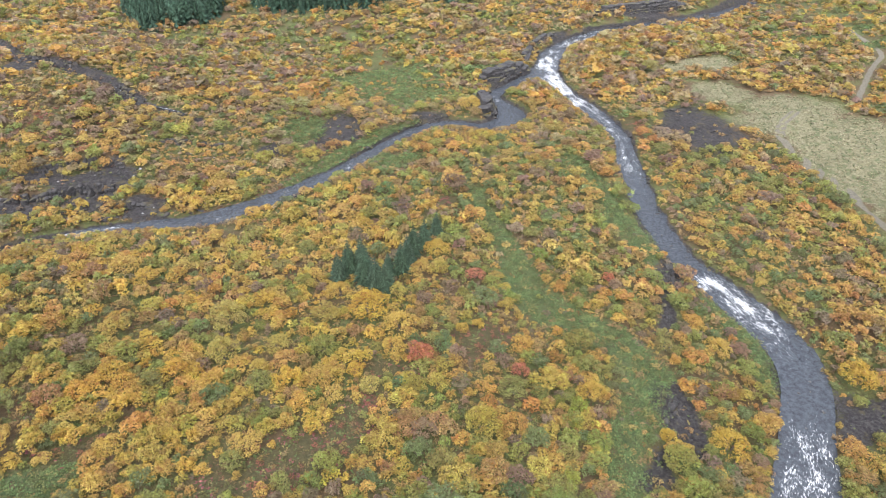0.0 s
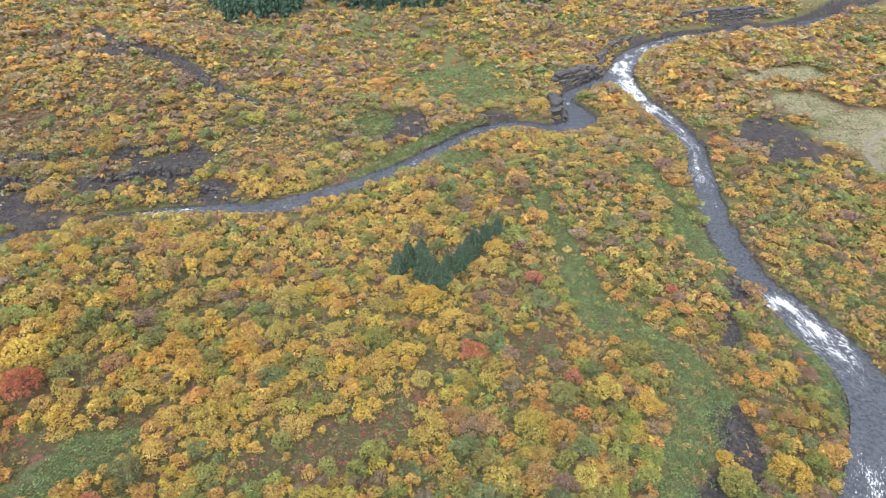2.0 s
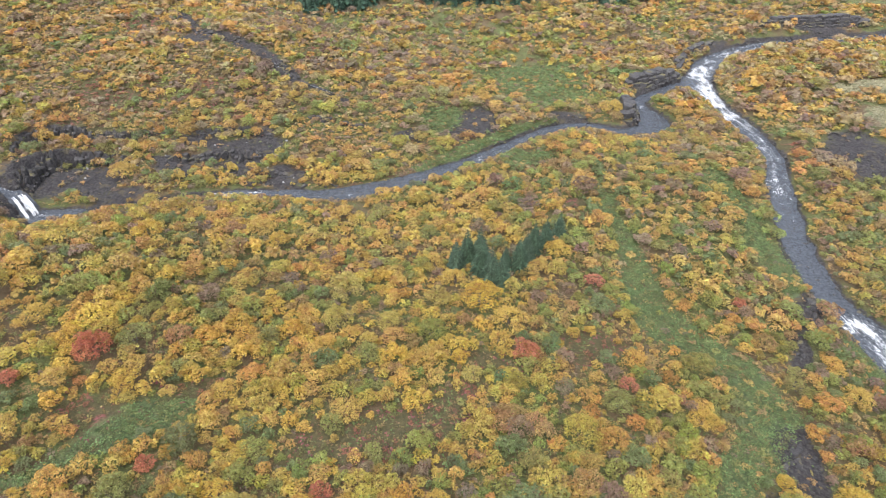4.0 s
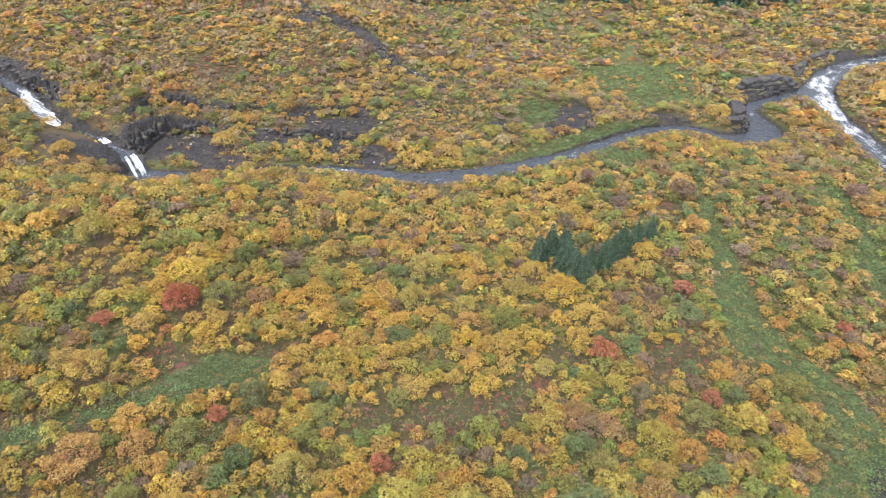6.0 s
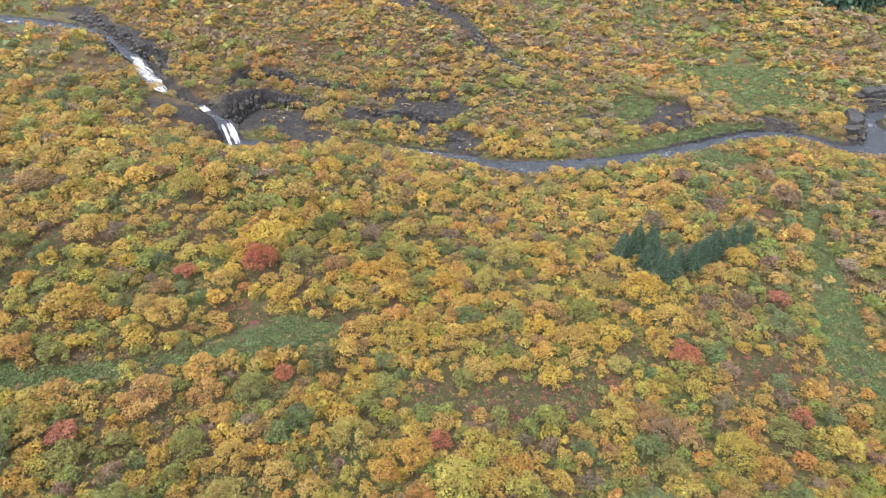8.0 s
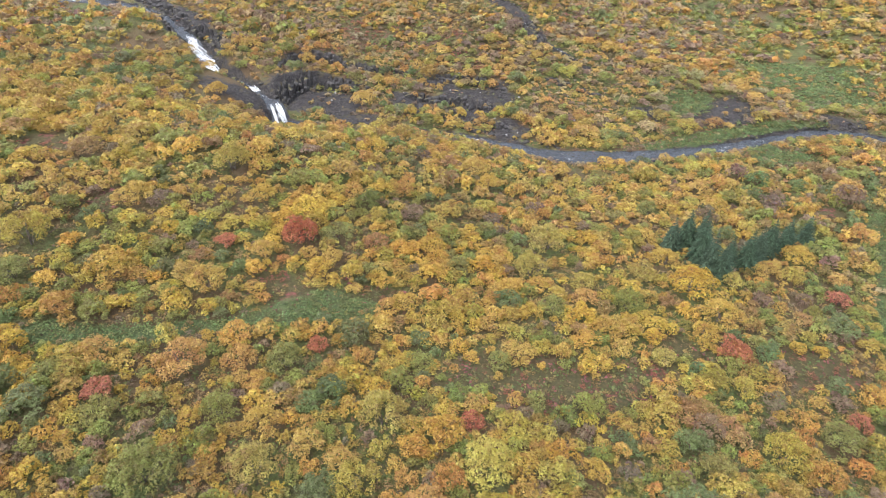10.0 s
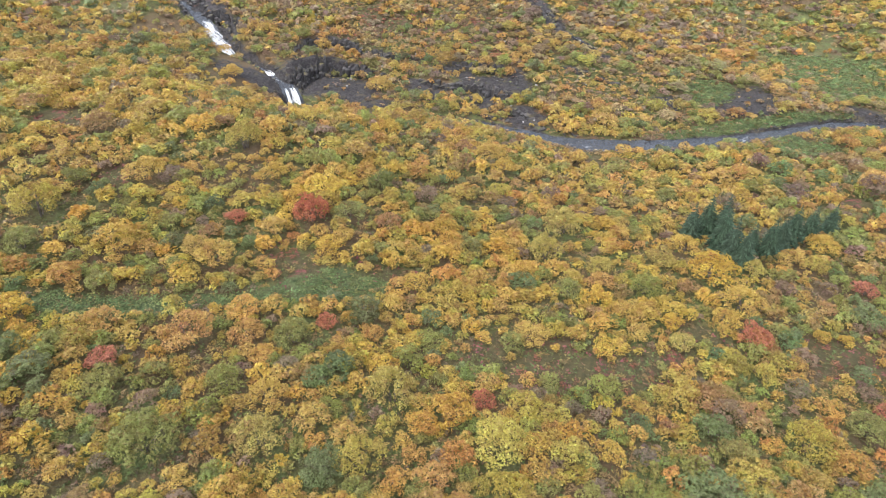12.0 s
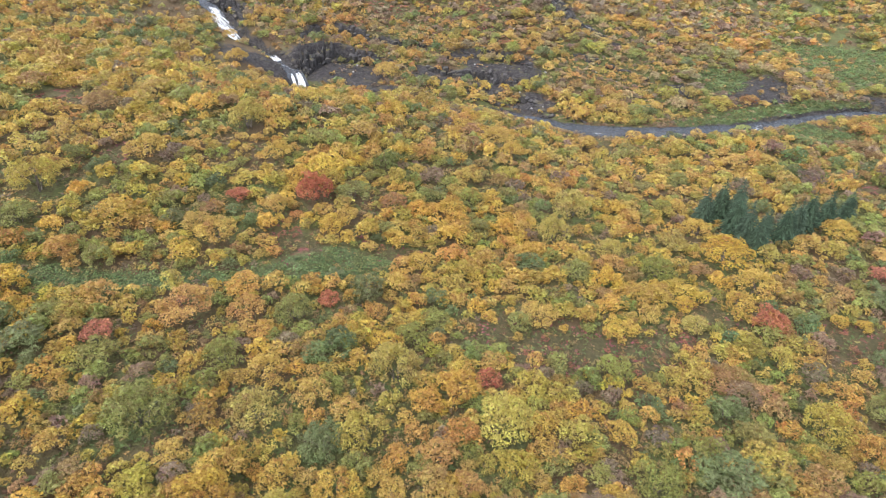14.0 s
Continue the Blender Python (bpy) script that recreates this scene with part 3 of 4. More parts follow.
rng = np.random.RandomState(11)
LOD = {"large": [crown(rng, 3000, 0.052, rng.randint(40, 50), 0.62) for _ in range(3)], "single": [crown(rng, 1250, 0.08, rng.randint(22, 30), 0.8) for _ in range(9)], "near": [crown(rng, 460, 0.122, rng.randint(16, 22), 0.88) for _ in range(9)],
       "mid": [crown(rng, 145, 0.203, rng.randint(11, 16)) for _ in range(9)], "far": [crown(rng, 36, 0.40, rng.randint(8, 12)) for _ in range(9)]}
SHAPES = {k: [sprays(rng, *v[:3]) for v in LOD[k]] for k in LOD}
TONES = {k: [v[3] for v in LOD[k]] for k in LOD}


def stems(rng, count=6):
    """Thin crooked stems fanning up from the root, three sides each."""
    vs, fs = [], []
    for i in range(count):
        a = rng.uniform(0, 6.28)
        tip = np.array([np.cos(a) * 0.55, np.sin(a) * 0.55, 0.75 + rng.uniform(-0.1, 0.2)])
        mid = tip * (0.35, 0.35, 0.5) + rng.normal(scale=0.05, size=3)
        o = len(vs)
        for p, r in ((np.array([np.cos(a) * 0.05, np.sin(a) * 0.05, -0.15]), 0.035), (mid, 0.024), (tip, 0.006)):
            vs += [p + r * np.array([np.cos(q), np.sin(q), 0]) for q in (0, 2.1, 4.2)]
        for ring in (0, 3):
            fs += [(o + ring + j, o + ring + (j + 1) % 3, o + ring + 3 + (j + 1) % 3, o + ring + 3 + j) for j in range(3)]
    return mesh_of("stem", vs, fs, BARK)


STEMS = [stems(rng) for _ in range(4)]
KEY = [(-69.0, 56.8, 3.1, 'R'), (-62.2, 18.0, 2.2, 'R'), (-26.0, 42.9, 1.7, 'R'), (-20.6, 37.4, 3.4, 'V'), (-17.5, 40.2, 2.1, 'Y'),
       (-28.2, 57.6, 2.7, 'Y'), (-14.4, 74.4, 2.0, 'Y'), (-8.4, 80.6, 2.4, 'Y'), (-7.7, 86.2, 3.5, 'Y'), (-17.0, 68.2, 1.9, 'Y'),
       (-11.4, 70.4, 2.0, 'L'), (3.5, 86.7, 1.4, 'Y'), (6.5, 88.3, 1.4, 'Y'), (-13.8, 91.4, 4.2, 'Y'), (-26.6, 76.4, 2.3, 'O'),
       (-20.6, 79.9, 2.7, 'G'), (-29.5, 71.0, 2.3, 'G'), (-47.3, 57.0, 2.4, 'Y'), (-54.9, 54.0, 1.3, 'Y'), (-50.3, 41.7, 1.6, 'R')]
KEY += [(-44.0, 26.6, 2.5, 'Y'), (-49.5, 25.2, 2.4, 'G'), (-70.5, 39.6, 3.4, 'Y'), (-95.8, 45.1, 3.3, 'Y'), (-70.0, 50.1, 2.3, 'Y'),
        (-62.0, 56.8, 1.9, 'Y'), (-3.4, 56.9, 2.3, 'D'), (6.1, 62.7, 2.9, 'L'), (11.5, 71.1, 2.7, 'G'), (13.1, 76.0, 1.6, 'R'),
        (-37.4, 42.8, 2.3, 'G'), (-38.4, 39.4, 2.2, 'Y'), (-37.9, 27.6, 2.1, 'Y'), (-47.6, 14.5, 3.6, 'G'), (-59.4, 27.2, 3.4, 'O')]
KEY += [(-55.1, 32.4, 2.4, 'O'), (-58.4, 98.4, 2.8, 'Y'), (-80.8, 88.5, 3.2, 'Y'), (-39.2, 87.1, 3.6, 'L'), (-29.8, 113.4, 2.4, 'G'),
        (6.5, 103.7, 2.0, 'R'), (51.3, 86.4, 2.9, 'Y'), (73.7, 79.1, 3.6, 'Y'), (34.4, 104.7, 1.5, 'R'), (46.2, 64.7, 3.0, 'Y'),
        (24.8, 72.3, 2.8, 'Y'), (36.2, 65.6, 1.5, 'Y'), (8.1, 195.0, 4.0, 'Y'), (-28.0, 52.4, 0.8, 'Y'), (-44.2, 44.0, 1.6, 'O'),
        (-5.6, 41.5, 2.7, 'G'), (-137.5, 93.8, 3.0, 'Y'), (-114.7, 123.7, 3.6, 'Y'),
        (-20.4, 97.0, 2.6, 'Y'), (-8.8, 97.6, 2.2, 'L'), (-4.8, 105.0, 2.6, 'A'), (-1.4, 112.6, 3.0, 'Y')]
KEY += [(-32.6, 23.9, 2.6, 'D'), (-32.5, 18.5, 1.8, 'Y'), (-26.8, 31.2, 1.4, 'O'), (-50.8, 36.2, 2.6, 'G'), (-29.3, 54.9, 1.8, 'G'), (-34.4, 36.6, 2.8, 'L'), (-38.0, 30.2, 1.7, 'G'),
        (-40.0, 22.2, 2.6, 'L'), (-30.5, 27.1, 2.6, 'L'), (-90.4, 22.7, 3.0, 'G'), (-96.5, 28.3, 3.4, 'L'), (-81.6, 60.1, 2.4, 'Y'), (-91.7, 62.7, 3.4, 'L'), (-65.6, 61.9, 2.8, 'G'),
        (-74.3, 39.2, 2.4, 'A'), (-115.4, 49.0, 3.3, 'B'), (-76.5, 47.9, 2.0, 'R'), (-37.0, 77.5, 2.8, 'L'), (-28.5, 80.4, 2.5, 'L'),
        (-46.4, 39.6, 1.1, 'O'), (-41.5, 13.7, 2.0, 'Y'), (-50.3, 7.6, 1.7, 'Y'), (-10.9, 45.1, 1.9, 'Y'), (-0.9, 71.1, 2.0, 'L'), (-64.1, 101.8, 3.0, 'Y')]

GROVE = [(-21.2, 102.3, 7.6), (-19.4, 105.0, 9.0), (-16.8, 105.6, 9.4), (-15.8, 101.8, 9.6), (-13.4, 99.6, 9.2), (-11.2, 99.0, 8.2), (-11.3, 104.4, 6.4),
         (-8.6, 105.2, 8.6), (-7.6, 108.6, 8.2), (-6.4, 112.0, 8.4), (-4.2, 115.2, 8.0), (-1.6, 119.2, 7.0)]


def scatter():
    """Places of the scrub: x, y, radius, hue letter. Loose clumps, thinner on heath and moss, none on rock, water, meadow and tracks."""
    out = list(KEY)
    cell = {}
    for x, y, r, _ in out + [(x, y, 2.0, 0) for x, y, _ in GROVE]:
        cell.setdefault((int(x // 6), int(y // 6)), []).append((x, y, r, 2.6))
    rs = np.random.RandomState(5)
    n = 330000
    px, py = rs.uniform(-330, 330, n), rs.uniform(-8, 430, n)
    # keep to the wedge of land that is looked over
    bearing, reach = np.degrees(np.arctan2(px, py)), np.hypot(px, py)
    keep = (bearing > -90 + 0.07 * np.clip(reach - 60, 0, 400)) & (bearing < 52 - 0.055 * np.clip(reach - 70, 0, 300)) & (reach < 350) & (reach > 26) & (bearing < 30 + 0.9 * np.clip(reach - 42, 0, 99))
    keep &= (rs.rand(n) < 1.35 - reach / 380) & ((px > -120 - (py - 8) * 1.6) | (py < 200))
    px, py, reach = px[keep], py[keep], reach[keep]
    h, edge, lush, mead, heath, rock, track, near = cover_of(px, py)
    grow = fbm(px, py, 14.0, 3)
    rad = rs.gamma(5.5, 0.265, len(px)).clip(0.6, 3.2) * (0.8 + 0.5 * grow)
    across = smooth(6, 34, (py - 128) - 0.45 * (px + 62)) * smooth(20, -30, px)
    rad *= (1 - 0.12 * across) * (1 + 0.18 * smooth(130, 200, py))
    chance = 1.0 - (0.95 - 0.12 * smooth(190, 215, py)) * smooth(0.35, 0.65, lush) - 0.97 * smooth(0.45, 0.75, heath) * (1 - 0.8 * across) - 1.0 * smooth(0.25, 0.5, mead) - 0.88 * smooth(0.4, 0.7, rock)
    chance -= (0.45 + 0.1 * across) * smooth(0.47 + 0.05 * across, 0.33 + 0.05 * across, grow)
    chance[(edge < 0.2 + 0.75 * rad) | (near > 0.5)] = 0
    # fitted to the camera's view: no tall growth that would hide water behind it
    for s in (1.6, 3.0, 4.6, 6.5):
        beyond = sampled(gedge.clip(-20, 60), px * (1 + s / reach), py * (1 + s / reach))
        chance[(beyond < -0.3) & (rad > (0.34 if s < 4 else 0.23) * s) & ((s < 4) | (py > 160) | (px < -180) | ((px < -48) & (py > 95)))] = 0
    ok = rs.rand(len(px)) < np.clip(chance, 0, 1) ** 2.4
    tone, red = fbm(px, py, 30.0, 2), fbm(px + 400, py, 24.0, 3)
    pick = rs.rand(len(px))
    # far scrub: half-bare browns and purples, plus the hue paled for haze
    haze_share = np.maximum(across, smooth(150, 215, py + 0.5 * np.abs(px)) * 0.9 - 0.3 * (tone > 0.55))
    for i in np.nonzero(ok)[0]:
        x, y, r = px[i], py[i], rad[i]
        c = (int(x // 6), int(y // 6))
        if any((x - u) ** 2 + (y - v) ** 2 < (0.48 * (r + w)) ** 2 * k for a in (-1, 0, 1) for b in (-1, 0, 1) for u, v, w, k in cell.get((c[0] + a, c[1] + b), ())):
            continue
        cell.setdefault(c, []).append((x, y, r, 1.0))
        p = pick[i]
        green = 0.12 + 0.22 * smooth(0.5, 0.7, tone[i]) + 0.25 * (lush[i] > 0.1)
        orange = 0.10 + 0.26 * smooth(0.5, 0.68, red[i]) + 0.18 * across[i]
        # browner, greener mix at larger x and on part of the left slope
        darker_mix = max(1.0 * smooth(-22, 4, x) * smooth(190, 150, y), 0.55 * smooth(-30, -45, x) * smooth(60, 80, y) * smooth(130, 110, y)) > pick[i - 1]
        if p < 0.004 * (heath[i] > 0.2):
            k = "R"
        elif p < 0.05 + green:
            k = "GGLGDAG"[i % 7]
        elif p < 0.05 + green + orange:
            k = ("OAPOB" if haze_share[i] < 0.5 else "WPAOP")[i % 5]
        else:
            k = ("BOPAGDA" if darker_mix else "YAYLYA" if haze_share[i] < 0.5 else "AWPBAWO")[i % (7 if darker_mix or haze_share[i] >= 0.5 else 6)]
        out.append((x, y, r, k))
    return out


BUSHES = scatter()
bx, by = np.array([b[0] for b in BUSHES]), np.array([b[1] for b in BUSHES])
bz = sampled(gh, bx, by)
away = np.hypot(bx, by)
bushes_mesh = {}
order = np.argsort(away)
singles = set(range(len(KEY))) | set(order[:300 - len(KEY)].tolist())
tints = rng.normal(scale=0.05, size=(len(BUSHES), 3)) + rng.normal(scale=0.10, size=(len(BUSHES), 1))


def bush_mesh(lod, shape, hue):
    if (lod, shape, hue) not in bushes_mesh:
        v = SHAPES[lod][shape]
        bushes_mesh[lod, shape, hue] = mesh_of("crown", v.reshape(-1, 3), np.arange(v.shape[0] * 3).reshape(-1, 3), LEAVES, np.array(HUES[hue]) * TONES[lod][shape])
    return bushes_mesh[lod, shape, hue]


for i in sorted(singles):
    x, y, r, hue = BUSHES[i]
    bush = tagged(new("bush"), WORDS[hue], "bush", "autumn scrub on the hillside")
    tall = rng.uniform(0.8, 1.1) * r ** 0.93 * (1.35 if hue in "RLV" and r > 2.5 else 1.0)
    bush.matrix_basis = Matrix.LocRotScale((x, y, bz[i] - 0.1), Euler((0, 0, rng.uniform(0, 6.28))), (r, r * rng.uniform(0.85, 1.1), tall))
    part("crown", bush_mesh("large", i % 3, hue) if r > 2.3 else bush_mesh("single", i % 9, hue), bush)
    part("stem", STEMS[i % 4], bush, "thin grey-brown stems")

# the rest of the scrub, too many to count
# the farthest bushes carry their haze in the leaf colours alone
FINER, COARSER = {"near": "single", "mid": "near"}, {"near": "mid", "mid": "far", "far": "far"}
for lod, lo, hi, label in (("near", 0, 108, "dense yellow and orange birch scrub covering the slope"), ("mid", 108, 205, "yellow, orange and green scrub along the streams"),
                           ("far", 205, 900, "distant autumn scrub on the valley floor, haze put into its colours")):
    vs, cs = [], []
    for i in range(len(BUSHES)):
        if i in singles or not lo <= away[i] < hi:
            continue
        x, y, r, hue = BUSHES[i]
        # large bushes have more leaves, not larger ones
        size = FINER[lod] if r > 2.15 and lod != "far" else COARSER[lod] if r < 1.15 else lod
        v = SHAPES[size][i % 9]
        a, tall = rng.uniform(0, 6.28), rng.uniform(0.75, 1.1) * r ** 0.9 * (0.85 if by[i] > 150 else 1.0)
        ca, sa = np.cos(a) * r, np.sin(a) * r
        q = np.empty_like(v)
        q[..., 0], q[..., 1], q[..., 2] = v[..., 0] * ca - v[..., 1] * sa + x, v[..., 0] * sa + v[..., 1] * ca + y, v[..., 2] * tall + bz[i] - 0.1
        vs.append(q.reshape(-1, 3))
        cs.append(np.array(HUES[hue]) * np.clip(1 + tints[i], 0.6, 1.5) * TONES[size][i % 9])
    vs, cs = np.vstack(vs), np.vstack(cs)
    tagged(new("scrub", mesh_of("scrub", vs, np.arange(len(vs)).reshape(-1, 3), LEAVES, cs)), label, "scrub", kind="stuff")


def understory():
    """Knee-high seedlings and thin brush that fill the gaps between the near bushes."""
    rs = np.random.RandomState(41)
    n, far, bank = 90000, 52000, 52000
    px, py = np.r_[rs.uniform(-165, 60, n), rs.uniform(-215, 12, far), rs.uniform(14, 125, bank)], np.r_[rs.uniform(5, 118, n), rs.uniform(105, 225, far), rs.uniform(40, 270, bank)]
    keep = np.r_[np.hypot(px[:n], py[:n]) < 75 + 90 * rs.rand(n), (py[n:] > 124 + 0.35 * (px[n:] + 62)) | (px[n:] > 14)]
    px, py = px[keep], py[keep]
    h, edge, lush, mead, heath, rock, track, near = cover_of(px, py)
    slope = (py > 110) & (px < 30)
    rad = rs.uniform(0.35, 0.85, len(px)) * np.where(slope | (px > 30), 1.35, 1.0)
    ok = (rs.rand(len(px)) < 1 - 0.86 * smooth(0.35, 0.6, heath) - 0.96 * smooth(0.35, 0.6, lush) - 0.985 * smooth(0.2, 0.5, rock)) & (edge > 0.5) & (mead < 0.3) & (near < 0.4)
    cell, vs, cs = {}, [], []
    for b in BUSHES:
        if abs(b[0]) < 230 and b[1] < 235:
            cell.setdefault((int(b[0] // 5), int(b[1] // 5)), []).append((b[0], b[1], b[2] * 0.8))
    for i in np.nonzero(ok)[0]:
        x, y, r = px[i], py[i], rad[i]
        c = (int(x // 5), int(y // 5))
        if any((x - u) ** 2 + (y - v) ** 2 < (w + 0.35 * r) ** 2 for a in (-1, 0, 1) for b in (-1, 0, 1) for u, v, w in cell.get((c[0] + a, c[1] + b), ())):
            continue
        cell.setdefault(c, []).append((x, y, r * 0.75))
        a = rs.uniform(0, 6.28)
        ca, sa = np.cos(a) * r, np.sin(a) * r
        v = SHAPES["far"][i % 9][:: 2 if r < 0.8 else 1] if slope[i] or py[i] > 90 or x < -85 or x > 62 else SHAPES["mid"][i % 9][::3 if r < 0.5 else 2]
        m = np.stack([v[..., 0] * ca - v[..., 1] * sa + x, v[..., 0] * sa + v[..., 1] * ca + y, v[..., 2] * r * (0.4 if heath[i] > 0.3 else 0.7) + h[i] - 0.08], -1)
        vs.append(m.reshape(-1, 3))
        hue = np.array(HUES[("RBRRBAORRG" if heath[i] > 0.3 else "BAPAOAWPOB" if slope[i] else "ABGAGYBPBO")[rs.randint(10)]]) * (0.62 if heath[i] > 0.3 else 0.88) * rs.normal(1, 0.12)
        cs.append(np.repeat(hue[None], len(v) * 3, 0))
    vs, cs = np.vstack(vs), np.vstack(cs)
    tagged(new("brush", mesh_of("brush", vs, np.arange(len(vs)).reshape(-1, 3), LEAVES, cs)), "knee-high thin brush between the taller bushes", "brush", kind="stuff")


understory()


# ---- low herbs and grass tufts on the green strips ----
def herbs():
    rs = np.random.RandomState(21)
    n = 150000
    px, py = rs.uniform(-90, 185, n), rs.uniform(12, 285, n)
    h, edge, lush, mead, heath, rock, track, near = cover_of(px, py)
    ok = (rs.rand(n) < smooth(0.4, 0.7, lush)) & (edge > 0.4)
    px, py, h = px[ok], py[ok], h[ok]
    k = 15
    c = np.stack([px, py, h], 1)[:, None] + rs.normal(size=(len(px), k, 3)) * (0.42, 0.42, 0.11) + (0, 0, 0.22)
    nrm = unit(rs.normal(scale=0.45, size=c.shape) + (0, 0, 1))
    v = sprays(rs, c.reshape(-1, 3), nrm.reshape(-1, 3), rs.uniform(0.09, 0.22, c.shape[0] * k) * (1 + 0.9 * smooth(110, 200, np.repeat(py, k))))
    col = np.array([0.096, 0.156, 0.058]) * (1 + rs.normal(scale=0.3, size=(len(px), 1))) + np.c_[rs.gamma(1.5, 0.02, len(px)), np.zeros(len(px)), np.zeros(len(px))]
    tagged(new("herbs", mesh_of("herbs", v.reshape(-1, 3), np.arange(v.shape[0] * 3).reshape(-1, 3), HERBS, np.repeat(np.clip(col, 0.02, 1), k * 3, 0))),
           "low leafy green herbs in strips between bushes", "herbs", kind="stuff")


herbs()


def meadow_grass():
    """Pale tussocks of dry grass over the meadow."""
    rs = np.random.RandomState(51)
    px, py = rs.uniform(60, 190, 26000), rs.uniform(105, 255, 26000)
    h, edge, lush, mead, heath, rock, track, near = cover_of(px, py)
    ok = (mead > 0.45) & (track < 0.3)
    px, py, h = px[ok], py[ok], h[ok]
    k = 4
    c = np.stack([px, py, h], 1)[:, None] + rs.normal(size=(len(px), k, 3)) * (0.28, 0.28, 0.04) + (0, 0, 0.12)
    v = sprays(rs, c.reshape(-1, 3), unit(rs.normal(scale=0.7, size=(len(px) * k, 3)) + (0, 0, 1)), rs.uniform(0.12, 0.36, len(px) * k))
    col = np.array([(0.23, 0.21, 0.125), (0.17, 0.165, 0.085), (0.12, 0.13, 0.065), (0.26, 0.235, 0.15)])[rs.choice(4, len(px))] * rs.normal(1, 0.1, (len(px), 1))
    tagged(new("meadow_grass", mesh_of("meadow_grass", v.reshape(-1, 3), np.arange(v.shape[0] * 3).reshape(-1, 3), HERBS, np.repeat(col, k * 3, 0))),
           "pale dry grass tussocks on the open meadow", "grass", kind="stuff")


meadow_grass()


def tufts():
    """Low dwarf shrubs, moss cushions and grass between the bushes."""
    rs = np.random.RandomState(31)
    n, far = 62000, 20000
    px, py = np.r_[rs.uniform(-140, 80, n), rs.uniform(-210, 10, far)], np.r_[rs.uniform(0, 150, n), rs.uniform(118, 235, far)]
    keep = np.r_[np.hypot(px[:n], py[:n]) < 40 + 110 * rs.rand(n), py[n:] > 128 + 0.35 * (px[n:] + 62)]
    px, py = px[keep], py[keep]
    h, edge, lush, mead, heath, rock, track, near = cover_of(px, py)
    ok = (rs.rand(len(px)) < 1 - 0.9 * smooth(0.4, 0.7, rock) - 0.6 * smooth(0.4, 0.7, lush)) & (edge > 0.4) & (mead < 0.4)
    px, py, h, heath = px[ok], py[ok], h[ok], heath[ok]
    k = 4
    c = np.stack([px, py, h], 1)[:, None] + rs.normal(size=(len(px), k, 3)) * (0.24, 0.24, 0.05) + (0, 0, 0.1)
    nrm = unit(rs.normal(scale=0.5, size=c.shape) + (0, 0, 1))
    v = sprays(rs, c.reshape(-1, 3), nrm.reshape(-1, 3), rs.uniform(0.12, 0.34, c.shape[0] * k) * (1 + 0.5 * smooth(90, 170, np.repeat(np.hypot(px, py), k))))
    shades = np.array([(0.12, 0.135, 0.048), (0.09, 0.125, 0.042), (0.13, 0.10, 0.045), (0.16, 0.10, 0.055), (0.19, 0.16, 0.06), (0.09, 0.08, 0.04)])
    col = shades[rs.choice(6, len(px), p=(0.26, 0.26, 0.14, 0.08, 0.12, 0.14))]
    russet = (py > 122 + 0.35 * (px + 62)) & (px < 5) & (rs.rand(len(px)) < 0.5)
    col[russet] = np.array([(0.20, 0.11, 0.075), (0.16, 0.10, 0.06), (0.22, 0.16, 0.08)])[rs.choice(3, russet.sum())]
    col[(heath > 0.3) & (rs.rand(len(px)) < np.where(heath > 0.8, 0.03, 0.3))] = (0.20, 0.075, 0.075)
    col = col * (1 + rs.normal(scale=0.18, size=(len(px), 1))).clip(0.5, 1.6)
    tagged(new("dwarf_shrubs", mesh_of("dwarf_shrubs", v.reshape(-1, 3), np.arange(v.shape[0] * 3).reshape(-1, 3), HERBS, np.repeat(col, k * 3, 0))),
           "low heather, moss and grass between the bushes", "heath", kind="stuff")


tufts()


